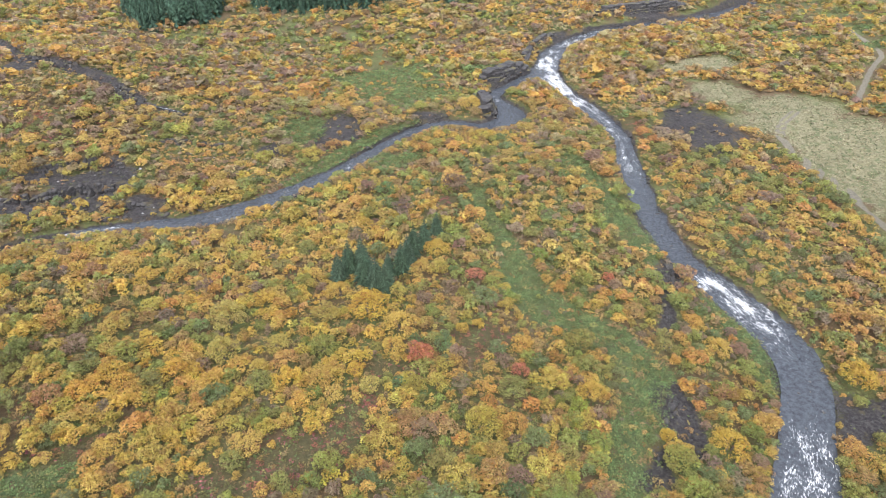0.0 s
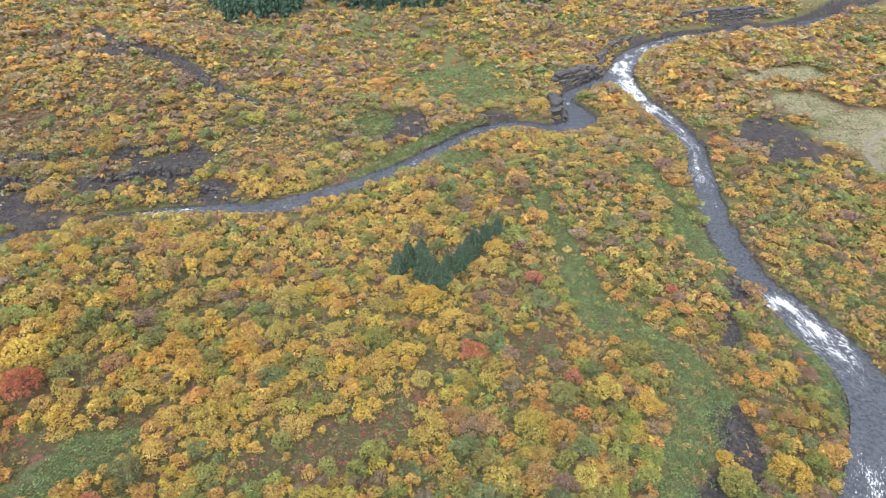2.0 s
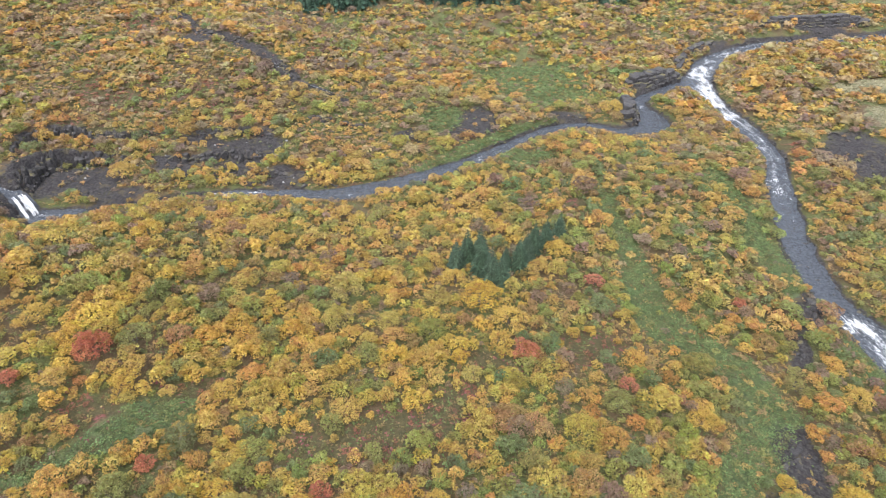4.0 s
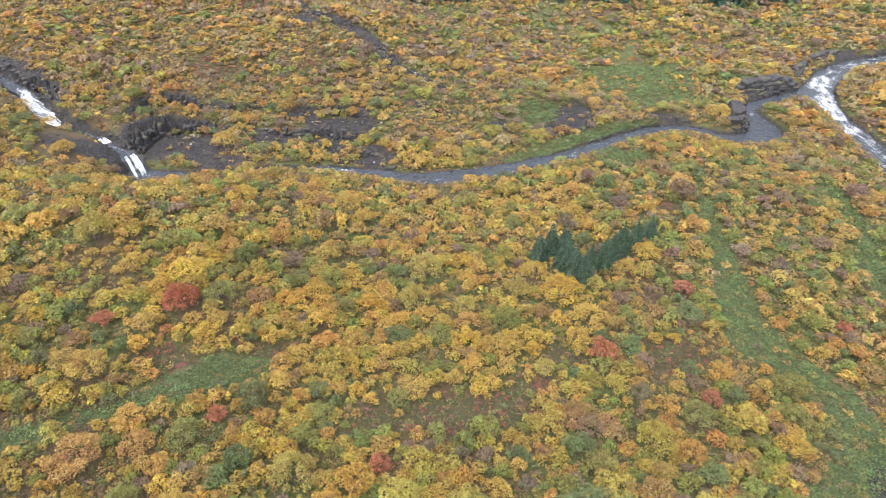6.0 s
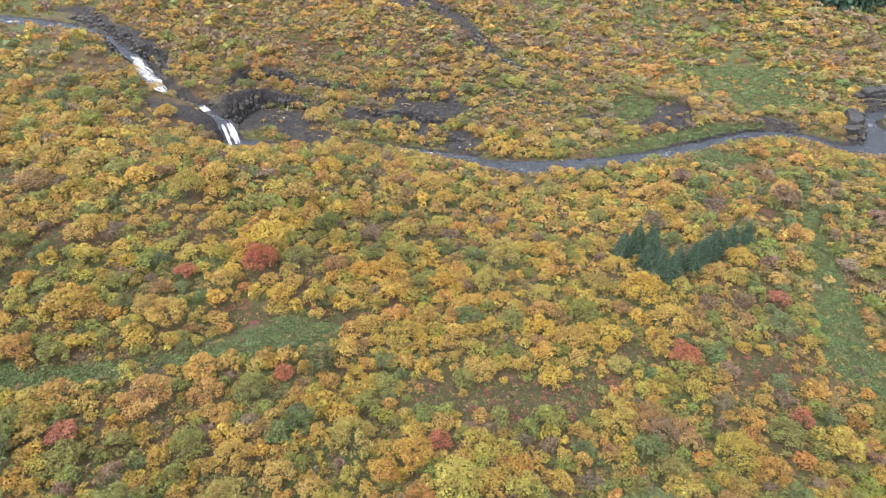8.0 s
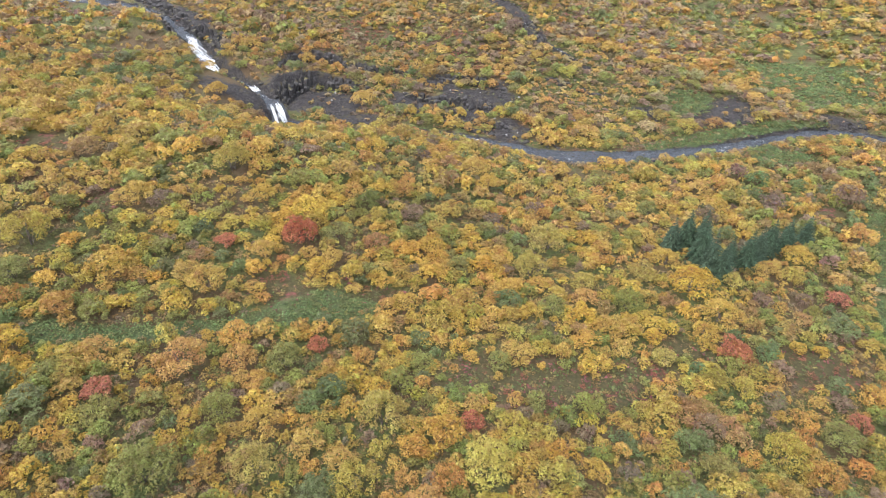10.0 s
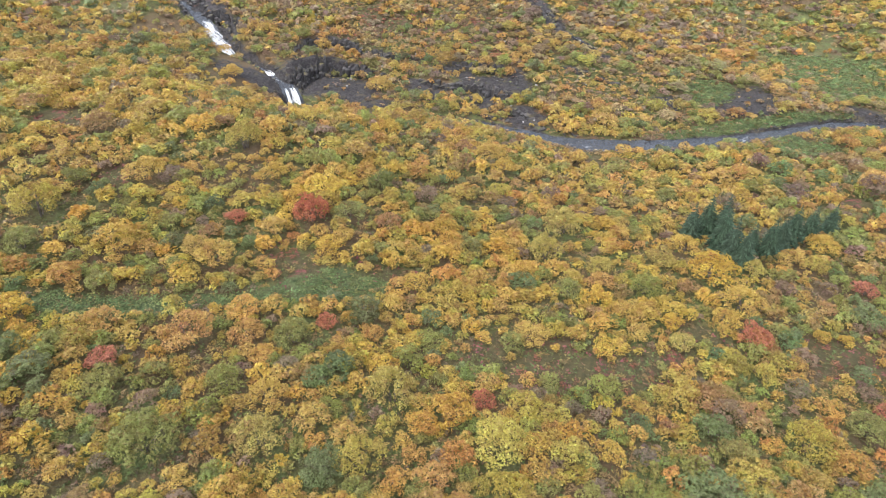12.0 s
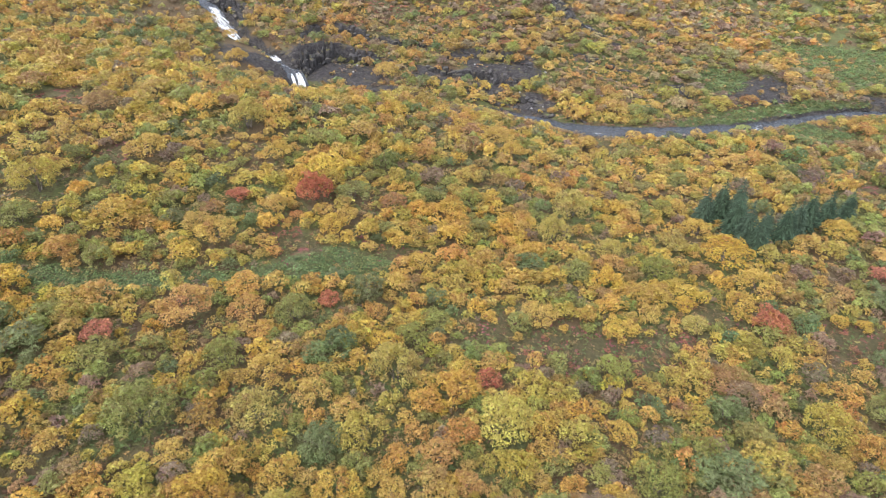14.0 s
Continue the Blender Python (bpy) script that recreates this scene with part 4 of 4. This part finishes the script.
# ---- spruces ----
def spruce_meshes(seed, whorls=30, per=14):
    """A spruce 1 m high: a tapered trunk, and a crown of drooping boughs in whorls."""
    rs = np.random.RandomState(seed)
    vs = []
    for w in range(whorls):
        z = 0.06 + 0.9 * w / whorls
        reach = 0.30 * (1 - z) ** 0.8 * (0.75 + 0.25 * min(1, z / 0.2)) + 0.012
        for b in range(per if z < 0.7 else 6):
            a = 2.4 * w + 6.283 * b / per + rs.uniform(-0.3, 0.3)
            ln = reach * rs.uniform(0.72, 1.15)
            out, side = np.array([np.cos(a), np.sin(a), 0]), np.array([-np.sin(a), np.cos(a), 0])
            for s0, s1, wd in ((0.0, 0.55, 0.11), (0.35, 0.8, 0.125), (0.6, 1.08, 0.085)):
                p, q = out * ln * s0, out * ln * s1
                up = rs.uniform(-0.03, 0.03)
                base = np.array([0, 0, z + up * 0.5])
                drop = np.array([0, 0, -0.30 * ln])
                sw = side * ln * wd * rs.uniform(0.8, 1.2)
                m = (p + q) / 2
                vs.append([base + p + drop * s0 ** 2, base + m + sw + drop * (s1 ** 2) - (0, 0, 0.01), base + q + drop * s1 ** 2 * 0.9, base + m - sw + drop * (s1 ** 2) - (0, 0, 0.01)])
    vs.append([(0, 0, 1.03), (0.012, 0, 0.93), (0, 0, 0.9), (-0.012, 0, 0.93)])
    v = np.array(vs, float)
    col = np.array([0.058, 0.092, 0.057]) * rs.uniform(0.55, 1.5, (len(v), 1))
    crown_me = mesh_of("crown", v.reshape(-1, 3), np.arange(len(v) * 4).reshape(-1, 4), NEEDLES, np.repeat(col, 4, 0))
    ring = [(r * np.cos(q), r * np.sin(q), z) for z, r in ((-0.04, 0.02), (0.4, 0.012), (0.98, 0.002)) for q in np.arange(6) * math.pi / 3]
    fs = [(o + j, o + (j + 1) % 6, o + 6 + (j + 1) % 6, o + 6 + j) for o in (0, 6) for j in range(6)]
    return v, col, crown_me, mesh_of("trunk", ring, fs, BARK)


SPRUCE = [spruce_meshes(s) for s in range(5)]
for i, (x, y, tall) in enumerate(GROVE):
    tree = tagged(new("spruce"), "dark blue-green spruce in a small planted clump", "spruce", "spruce clump on the slope")
    tree.matrix_basis = Matrix.LocRotScale((x, y, height_at(x, y) - 0.1), Euler((0, 0, i * 1.7)), (tall, tall * 0.95, tall * 0.98))
    part("crown", SPRUCE[i % 5][2], tree)
    part("trunk", SPRUCE[i % 5][3], tree, "brown tapered trunk")


def small_spruce(seed):
    """A far spruce 1 m high, of a few broad boughs."""
    rs = np.random.RandomState(seed)
    vs = []
    for w in range(13):
        z = 0.03 + 0.9 * w / 13
        for b in range(6 if w < 8 else 4):
            a, ln = 2.4 * w + 1.2 * b + rs.uniform(-0.4, 0.4), (0.185 * (1 - z) ** 0.85 + 0.012) * rs.uniform(0.6, 1.25)
            out, side = np.array([np.cos(a), np.sin(a), 0]), np.array([-np.sin(a), np.cos(a), 0]) * ln * 0.34
            top = np.array([0, 0, z + 0.05 + rs.uniform(-0.02, 0.02)])
            vs.append([top, top + out * ln * 0.6 + side - (0, 0, 0.06), top + out * ln - (0, 0, 0.10), top + out * ln * 0.6 - side - (0, 0, 0.06)])
    vs.append([(0, 0, 1.03), (0.014, 0, 0.88), (0, 0, 0.84), (-0.014, 0, 0.88)])
    return np.array(vs, float), np.array([0.042, 0.075, 0.05]) * rs.uniform(0.75, 1.3, (len(vs), 1))


def far_forest():
    rs = np.random.RandomState(3)
    edge = spline([(-134, 268, 0.0), (-119, 251, 0.0), (-108, 262, 0.0), (-98, 280, 0.0), (-86, 292, 0.0), (-60, 288, 0.0), (-41, 290, 0.0), (-27, 298, 0.0), (0, 305, 0.0), (30, 318, 0.0)], 3.0)
    small = [small_spruce(40 + s) for s in range(6)]
    vs, cs = [], []
    for i in range(1000):
        k = rs.randint(len(edge))
        x, y = edge[k, 0] + rs.normal(scale=2.5), edge[k, 1] + rs.gamma(1.3, 17)
        if fbm(np.array([x]), np.array([y]), 20.0, 2)[0] < 0.33 or (-98 < x < -86) or (x < -132 and y < 290):
            continue
        v, col = small[i % 6]
        tall = rs.uniform(7, 14)
        a, wide = rs.uniform(0, 6.28), tall * rs.uniform(0.8, 1.25)
        q = np.stack([(v[..., 0] * np.cos(a) - v[..., 1] * np.sin(a)) * wide + x, (v[..., 0] * np.sin(a) + v[..., 1] * np.cos(a)) * wide + y, v[..., 2] * tall + height_at(x, y) - 0.2], -1)
        vs.append(q.reshape(-1, 3))
        cs.append(np.repeat(col * rs.uniform(0.7, 1.35), 4, 0))
    vs, cs = np.vstack(vs), np.vstack(cs)
    tagged(new("spruce_forest", mesh_of("spruce_forest", vs, np.arange(len(vs)).reshape(-1, 4), NEEDLES, cs)), "dark spruce plantation at the far edge of the valley", "forest", kind="stuff")


far_forest()



# ---- rocks ----
def rock_mesh(name, seed, columns=False, fine=2):
    """One angular block about 1 m across: the hull of jittered corners, or a six-sided column."""
    rs = np.random.RandomState(seed)
    bm = bmesh.new()
    if columns:
        pts = [(0.5 * math.cos(a) * s, 0.5 * math.sin(a) * s, z + rs.uniform(-0.08, 0.08)) for z, s in ((-0.5, 1.0), (0.42, 1.0), (0.5, 0.75)) for a in [k * math.pi / 3 + rs.uniform(-0.2, 0.2) for k in range(6)]]
        hull = bmesh.ops.convex_hull(bm, input=[bm.verts.new(p) for p in pts])
        bmesh.ops.delete(bm, geom=list({v for v in hull["geom_interior"] + hull["geom_unused"] if isinstance(v, bmesh.types.BMVert)}), context="VERTS")
    else:
        # a ball cut by slanting planes and roughened: broken faces, worn edges
        bmesh.ops.create_icosphere(bm, subdivisions=fine, radius=0.62)
        cuts = [(Vector(unit(rs.normal(size=3) * (1, 1, 0.8))), rs.uniform(0.28, 0.46)) for _ in range(11)]
        for v in bm.verts:
            for nrm, far in cuts:
                over = v.co.dot(nrm) - far
                if over > 0:
                    v.co -= nrm * over * 0.94
            v.co += Vector(rs.normal(scale=0.012, size=3)) + 0.07 * noise.noise_vector(v.co * 2.2 + Vector((seed, 0, 0)))
    me = bpy.data.meshes.new(name)
    bm.to_mesh(me)
    bm.free()
    me.materials.append(BASALT)
    return me


BLOCKS = [rock_mesh("rock_block", 60 + i) for i in range(8)]
PEBBLES = [rock_mesh("boulder", 90 + i, False, 2) for i in range(6)]
COLUMNS = [rock_mesh("rock_column", 80 + i, True) for i in range(5)]


def outcrop(seed, line, tall, label, thick=2.0, columns=0.0, per_metre=0.6):
    """A rock face along a line: blocks and columns sunk in the slope, uneven on top."""
    rs = np.random.RandomState(seed)
    pts = spline([(*p, 0.0) for p in line], 1.0)
    length = np.hypot(*np.diff(pts[:, :2], axis=0).T).sum()
    mid = pts[len(pts) // 2]
    rock = tagged(new("rock_outcrop"), label, "rock", "basalt outcrops along the water")
    rock.location = (mid[0], mid[1], height_at(mid[0], mid[1]))
    for i in range(int(length * per_metre * thick)):
        s = rs.uniform(0, len(pts) - 1.001)
        a, b = pts[int(s)], pts[int(s) + 1]
        d = unit((b - a)[:2])
        off = rs.uniform(-0.5, 0.5) * thick
        x, y = a[0] + (b - a)[0] * (s % 1) - d[1] * off, a[1] + (b - a)[1] * (s % 1) + d[0] * off
        h = tall * rs.uniform(0.5, 1.1) * (0.6 + 0.8 * float(vnoise(np.array(x / 4.0), np.array(y / 4.0))))
        col = rs.rand() < columns
        w = rs.uniform(0.9, 1.7) if col else rs.uniform(0.75, 1.7) * tall ** 0.75
        p = part("rock_column" if col else "rock_block", (COLUMNS[i % 5] if col else BLOCKS[i % 8]), rock)
        turn = Euler((rs.normal(scale=0.14), rs.normal(scale=0.14), math.atan2(d[1], d[0]) + rs.normal(scale=0.4)))
        p.matrix_basis = Matrix.LocRotScale(Vector((x, y, height_at(x, y) + h * 0.06)) - rock.location, turn, (w, w * rs.uniform(0.6, 0.9), h))
    return rock


WALL = "dark columnar basalt wall beside the waterfall gorge"
LEDGE = "dark layered basalt ledge at the stream's edge"
SCAR = "broken dark rock showing through the heath slope"
def cliff(seed, line, label, tiers=2, wide=1.1):
    """A jointed basalt face along a rock step: upright columns packed side by side, from the foot to the rim, in uneven tiers."""
    rs = np.random.RandomState(seed)
    pts = spline(line, 0.5)
    run = np.r_[0, np.cumsum(np.hypot(*np.diff(pts[:, :2], axis=0).T))]
    mid = pts[len(pts) // 2]
    rock = tagged(new("rock_outcrop"), label, "rock", "basalt outcrops along the water")
    rock.location = (mid[0], mid[1], height_at(mid[0], mid[1]))
    for tier in range(tiers):
        at = 0.0
        while at < run[-1]:
            w = wide * rs.uniform(0.65, 1.5)
            at += w * 0.72
            x, y, drop = (float(np.interp(at, run, pts[:, c])) for c in range(3))
            k = min(int(np.searchsorted(run, at)), len(pts) - 1)
            d = unit(pts[k, :2] - pts[max(k - 2, 0), :2] + 1e-6)
            up = np.array([-d[1], d[0]])
            if drop < 0.5 or (tier and rs.rand() < 0.3) or float(vnoise(np.array(x / 3.5 + 9 * tier), np.array(y / 3.5))) < 0.16:
                continue
            out = 0.1 + 0.85 * tier + rs.normal(scale=0.22)
            x, y = x - up[0] * out, y - up[1] * out
            foot, rim = height_at(x - up[0] * 0.9, y - up[1] * 0.9) - 0.4, height_at(x + up[0] * (1.2 + out), y + up[1] * (1.2 + out))
            tall = max(0.5, (rim - foot) * (1.02 - 0.36 * tier) * rs.uniform(0.66, 1.06))
            slab = rs.rand() < 0.4
            p = part("rock_block" if slab else "rock_column", BLOCKS[rs.randint(8)] if slab else COLUMNS[rs.randint(5)], rock)
            turn = Euler((rs.normal(scale=0.12), rs.normal(scale=0.12), math.atan2(d[1], d[0]) + rs.normal(scale=0.5)))
            p.matrix_basis = Matrix.LocRotScale(Vector((x, y, foot + tall / 2)) - rock.location, turn, (w * (1.25 if slab else 1.0), w * rs.uniform(0.7, 1.0), tall * (1.1 if slab else 1.0)))
    return rock


def ledges(seed, line, layers, thick, label, deep=2.4):
    """Worn lava beds one above the other at the water's edge, each set back behind the one below."""
    rs = np.random.RandomState(seed)
    pts = spline([(*p, 0.0) for p in line], 0.5)
    run = np.r_[0, np.cumsum(np.hypot(*np.diff(pts[:, :2], axis=0).T))]
    mid = pts[len(pts) // 2]
    rock = tagged(new("rock_outcrop"), label, "rock", "basalt outcrops along the water")
    rock.location = (mid[0], mid[1], height_at(mid[0], mid[1]))
    foot = min(height_at(q[0], q[1]) for q in pts[::4])
    for layer in range(layers):
        at = rs.uniform(0, 1.5)
        while at < run[-1]:
            w = rs.uniform(1.4, 3.4)
            at += w * 0.7
            x, y = (float(np.interp(at, run, pts[:, c])) for c in range(2))
            k = min(int(np.searchsorted(run, at)), len(pts) - 1)
            d = unit(pts[k, :2] - pts[max(k - 2, 0), :2] + 1e-6)
            back = 0.75 * layer + rs.normal(scale=0.3)
            ends = math.sin(math.pi * min(max(at / run[-1], 0.02), 0.98))
            if layer > layers * (0.35 + 0.75 * ends):
                continue
            p = part("rock_slab", COLUMNS[rs.randint(5)], rock)
            turn = Euler((rs.normal(scale=0.12), rs.normal(scale=0.12), math.atan2(d[1], d[0]) + rs.normal(scale=0.35)))
            p.matrix_basis = Matrix.LocRotScale(Vector((x - d[1] * back, y + d[0] * back, foot + thick * (layer + 0.3))) - rock.location, turn, (w * 1.4, deep * rs.uniform(0.9, 1.5), thick * rs.uniform(1.1, 1.8)))
    return rock


WALL = "dark columnar basalt wall beside the waterfall gorge"
LEDGE = "dark layered basalt ledge at the stream's edge"
SCAR = "broken dark rock showing through the heath slope"
cliff(1, CLIFFS[0], WALL, 3, 1.2)
cliff(2, CLIFFS[1], WALL, 2, 1.2)
cliff(3, CLIFFS[2], SCAR, 2, 1.2)
cliff(4, CLIFFS[3], SCAR, 2, 1.3)
cliff(5, CLIFFS[4], SCAR, 2, 1.2)
cliff(6, CLIFFS[5], SCAR, 1, 1.6)
cliff(7, CLIFFS[6], WALL, 3, 1.4)
cliff(8, CLIFFS[7], WALL, 2, 1.5)
cliff(20, CLIFFS[8], WALL, 2, 1.4)
outcrop(9, [(-90, 127), (-83, 129), (-75, 131)], 1.4, LEDGE, 2.0)
outcrop(10, [(-72, 131.5), (-66, 133), (-60, 134.5)], 1.1, LEDGE, 1.6)
ledges(11, [(12.5, 205), (15.0, 200), (15.5, 194), (13.0, 189)][::-1], 4, 1.15, LEDGE, 3.0)
ledges(12, [(30, 232), (24, 225.5), (19, 221), (12, 217)][::-1], 4, 1.15, LEDGE, 3.0)
ledges(13, [(46, 271), (38, 259), (34, 248), (31, 238)][::-1], 3, 0.9, LEDGE, 2.0)
outcrop(14, [(49.5, 113), (49.5, 107), (48.5, 102)], 1.6, LEDGE, 2.0)
outcrop(15, [(45, 98), (43.5, 92), (42, 86)], 0.9, SCAR, 1.6)
ledges(16, [(64, 293), (78, 298.5), (94, 304), (112, 311)], 4, 1.1, LEDGE)
outcrop(17, [(-100, 185), (-94, 181), (-86, 178)], 1.4, SCAR, 3.0)
outcrop(18, [(-50, 168), (-46, 163), (-43, 158)], 1.0, SCAR, 2.0)
outcrop(19, [(40.5, 76), (38, 69), (35.5, 61)], 1.0, SCAR, 2.0)
outcrop(25, [(-132, 194), (-124, 193), (-114, 192)], 1.3, SCAR, 2.4)
outcrop(28, [(-188, 120), (-199, 123), (-209, 124)], 1.4, SCAR, 1.6)


rs = np.random.RandomState(77)
for rows, count, lo, hi, label in ((RIVER[:12], 110, 0.3, 1.0, "wet dark boulder in the rapids"), (STREAM[11:], 70, 0.3, 0.9, "grey stone in the shallow stream"), (STREAM[:11], 20, 0.3, 0.7, "grey stone in the shallow stream"), (STREAM[13:19], 60, 0.4, 1.0, "grey stone in the shallow stream"),
                                   (TORRENT[:13], 34, 0.4, 1.2, "wet boulder in the foaming torrent")):
    line = spline(rows, 0.8)
    for i in range(count):
        p = line[rs.randint(len(line))]
        side = rs.choice((-1, 1)) * p[3] * rs.uniform(0.35, 1.35)
        a = rs.uniform(0, 6.28)
        x, y = p[0] + side * math.cos(a), p[1] + side * math.sin(a)
        z = height_at(x, y)
        s = rs.uniform(lo, hi)
        if z > p[2] + 0.8:
            continue
        b = tagged(new("boulder", PEBBLES[i % 6]), label, "boulder", "stones along the water")
        b.matrix_basis = Matrix.LocRotScale((x, y, max(z, p[2] - 0.35) + 0.12 * s), Euler((0, 0, a)), (s, s * rs.uniform(0.8, 1.2), s * rs.uniform(0.6, 1.0)))


def rubble():
    """Small angular stones strewn thickly over bare earth, scree and the stony shores."""
    rs = np.random.RandomState(83)
    n = 150000
    px, py = rs.uniform(-225, 105, n), rs.uniform(45, 300, n)
    h, edge, lush, mead, heath, rock, track, near = cover_of(px, py)
    ok = (rock > 0.5) & (edge > -0.6) & (rs.rand(n) < 0.25 + 0.75 * (edge < 2.0))
    px, py, h = px[ok], py[ok], h[ok]
    corner = np.array([(1, 0, 0), (0, 1, 0), (-1, 0, 0), (0, -1, 0), (0, 0, 0.8), (0, 0, -0.5)], float)
    v = corner[None] + rs.normal(scale=0.22, size=(len(px), 6, 3))
    size = rs.gamma(2.2, 0.085, len(px)).clip(0.07, 0.6) * (1 + 0.5 * smooth(110, 200, np.hypot(px, py)))
    a = rs.uniform(0, 6.28, len(px))
    x = (v[..., 0] * np.cos(a)[:, None] - v[..., 1] * np.sin(a)[:, None]) * size[:, None] + px[:, None]
    y = (v[..., 0] * np.sin(a)[:, None] + v[..., 1] * np.cos(a)[:, None]) * size[:, None] * 0.8 + py[:, None]
    z = v[..., 2] * size[:, None] * 0.8 + h[:, None] + 0.1 * size[:, None]
    f = np.array([(0, 1, 4), (1, 2, 4), (2, 3, 4), (3, 0, 4), (1, 0, 5), (2, 1, 5), (3, 2, 5), (0, 3, 5)])
    faces = (np.arange(len(px)) * 6)[:, None, None] + f[None]
    tagged(new("rubble", mesh_of("rubble", np.stack([x, y, z], -1).reshape(-1, 3), faces.reshape(-1, 3), BASALT)), "small dark broken stones strewn over bare scree", "rubble", kind="stuff")


rubble()

# pale lichen-grey stones strewn over the rocky slope
PALE = plain_material("pale_stone", (0.22, 0.22, 0.215), (0.42, 0.42, 0.41), 3.0)
pale_mesh = PEBBLES[0].copy()
pale_mesh.materials[0] = PALE
for i in range(60):
    x, y = (rs.uniform(-125, -60), rs.uniform(126, 165)) if i < 44 else (rs.uniform(-180, -120), rs.uniform(114, 150))
    s = rs.uniform(0.35, 0.9)
    stone = tagged(new("stone", pale_mesh), "pale grey stone lying on the heath slope", "stone", "pale stones on the slope")
    stone.matrix_basis = Matrix.LocRotScale((x, y, height_at(x, y) + 0.15 * s), Euler((0, 0, i * 1.3)), (s, s * 0.8, s * 0.7))


# ---- waterfalls ----
def waterfall(seed, top, foot, width, label, spread=1.3, skew=0.0):
    """White strands that shoot over the lip and spread towards the foot."""
    rs = np.random.RandomState(seed)
    top, foot = np.array(top, float), np.array(foot, float)
    along = unit((foot - top)[:2])
    side = np.array([-along[1], along[0], 0])
    fall = tagged(new("waterfall"), label, "waterfall", "falls in the gorge")
    fall.location = foot
    count = int(12 + width * 7)
    for i in range(count):
        u = (i + 0.5) / count - 0.5 + rs.normal(scale=0.03)
        if float(vnoise(np.array(u * width * 1.6 + seed * 3.7), np.array(0.5))) < 0.3:
            continue
        start, stop = (0.0, 1.0) if rs.rand() < 0.6 else (rs.uniform(0, 0.3), rs.uniform(0.7, 1.0))
        w, vs = width / count * rs.uniform(0.45, 1.1), []
        fan, sway = 1 + (spread - 1) * rs.uniform(0.8, 1.2), rs.uniform(0, 6.28)
        for k in range(10):
            s = start + (stop - start) * k / 9
            lean = u + skew * s
            p = top - foot + (foot - top) * (s ** 0.8, s ** 0.8, s ** 1.5) + side * lean * width * (1 + (fan - 1) * s) + np.array([*along, 0]) * 0.12 * math.sin(7 * s + sway) + rs.normal(scale=0.05, size=3)
            r = w * (0.7 + 0.9 * s) * (0.35 + 0.65 * math.sin(math.pi * (0.12 + 0.8 * k / 9)))
            vs += [p + side * r, p + np.array([*along, 0.6]) * r * 0.6, p - side * r, p - np.array([*along, 0.6]) * r * 0.5]
        fs = [(4 * k + j, 4 * k + (j + 1) % 4, 4 * k + 4 + (j + 1) % 4, 4 * k + 4 + j) for k in range(9) for j in range(4)]
        part("water_strand", mesh_of("water_strand", vs, fs, FOAM, smooth_shade=True), fall)
    return fall


waterfall(1, (-130.4, 105.5, 5.1), (-126.4, 104.0, 0.6), 2.8, "white waterfall dropping into the dark gorge", 1.25)
waterfall(2, (-175.6, 113.9, 10.6), (-170.6, 113.9, 7.3), 1.5, "upper white waterfall fanning out below a dark wall", 3.6, 0.1)
waterfall(3, (-163.4, 110.6, 7.2), (-159.2, 109.3, 5.6), 4.4, "low white cascade between rocks")
waterfall(4, (-143.4, 109.1, 5.9), (-139.6, 107.9, 5.0), 1.8, "small white cascade between rocks", 1.5)
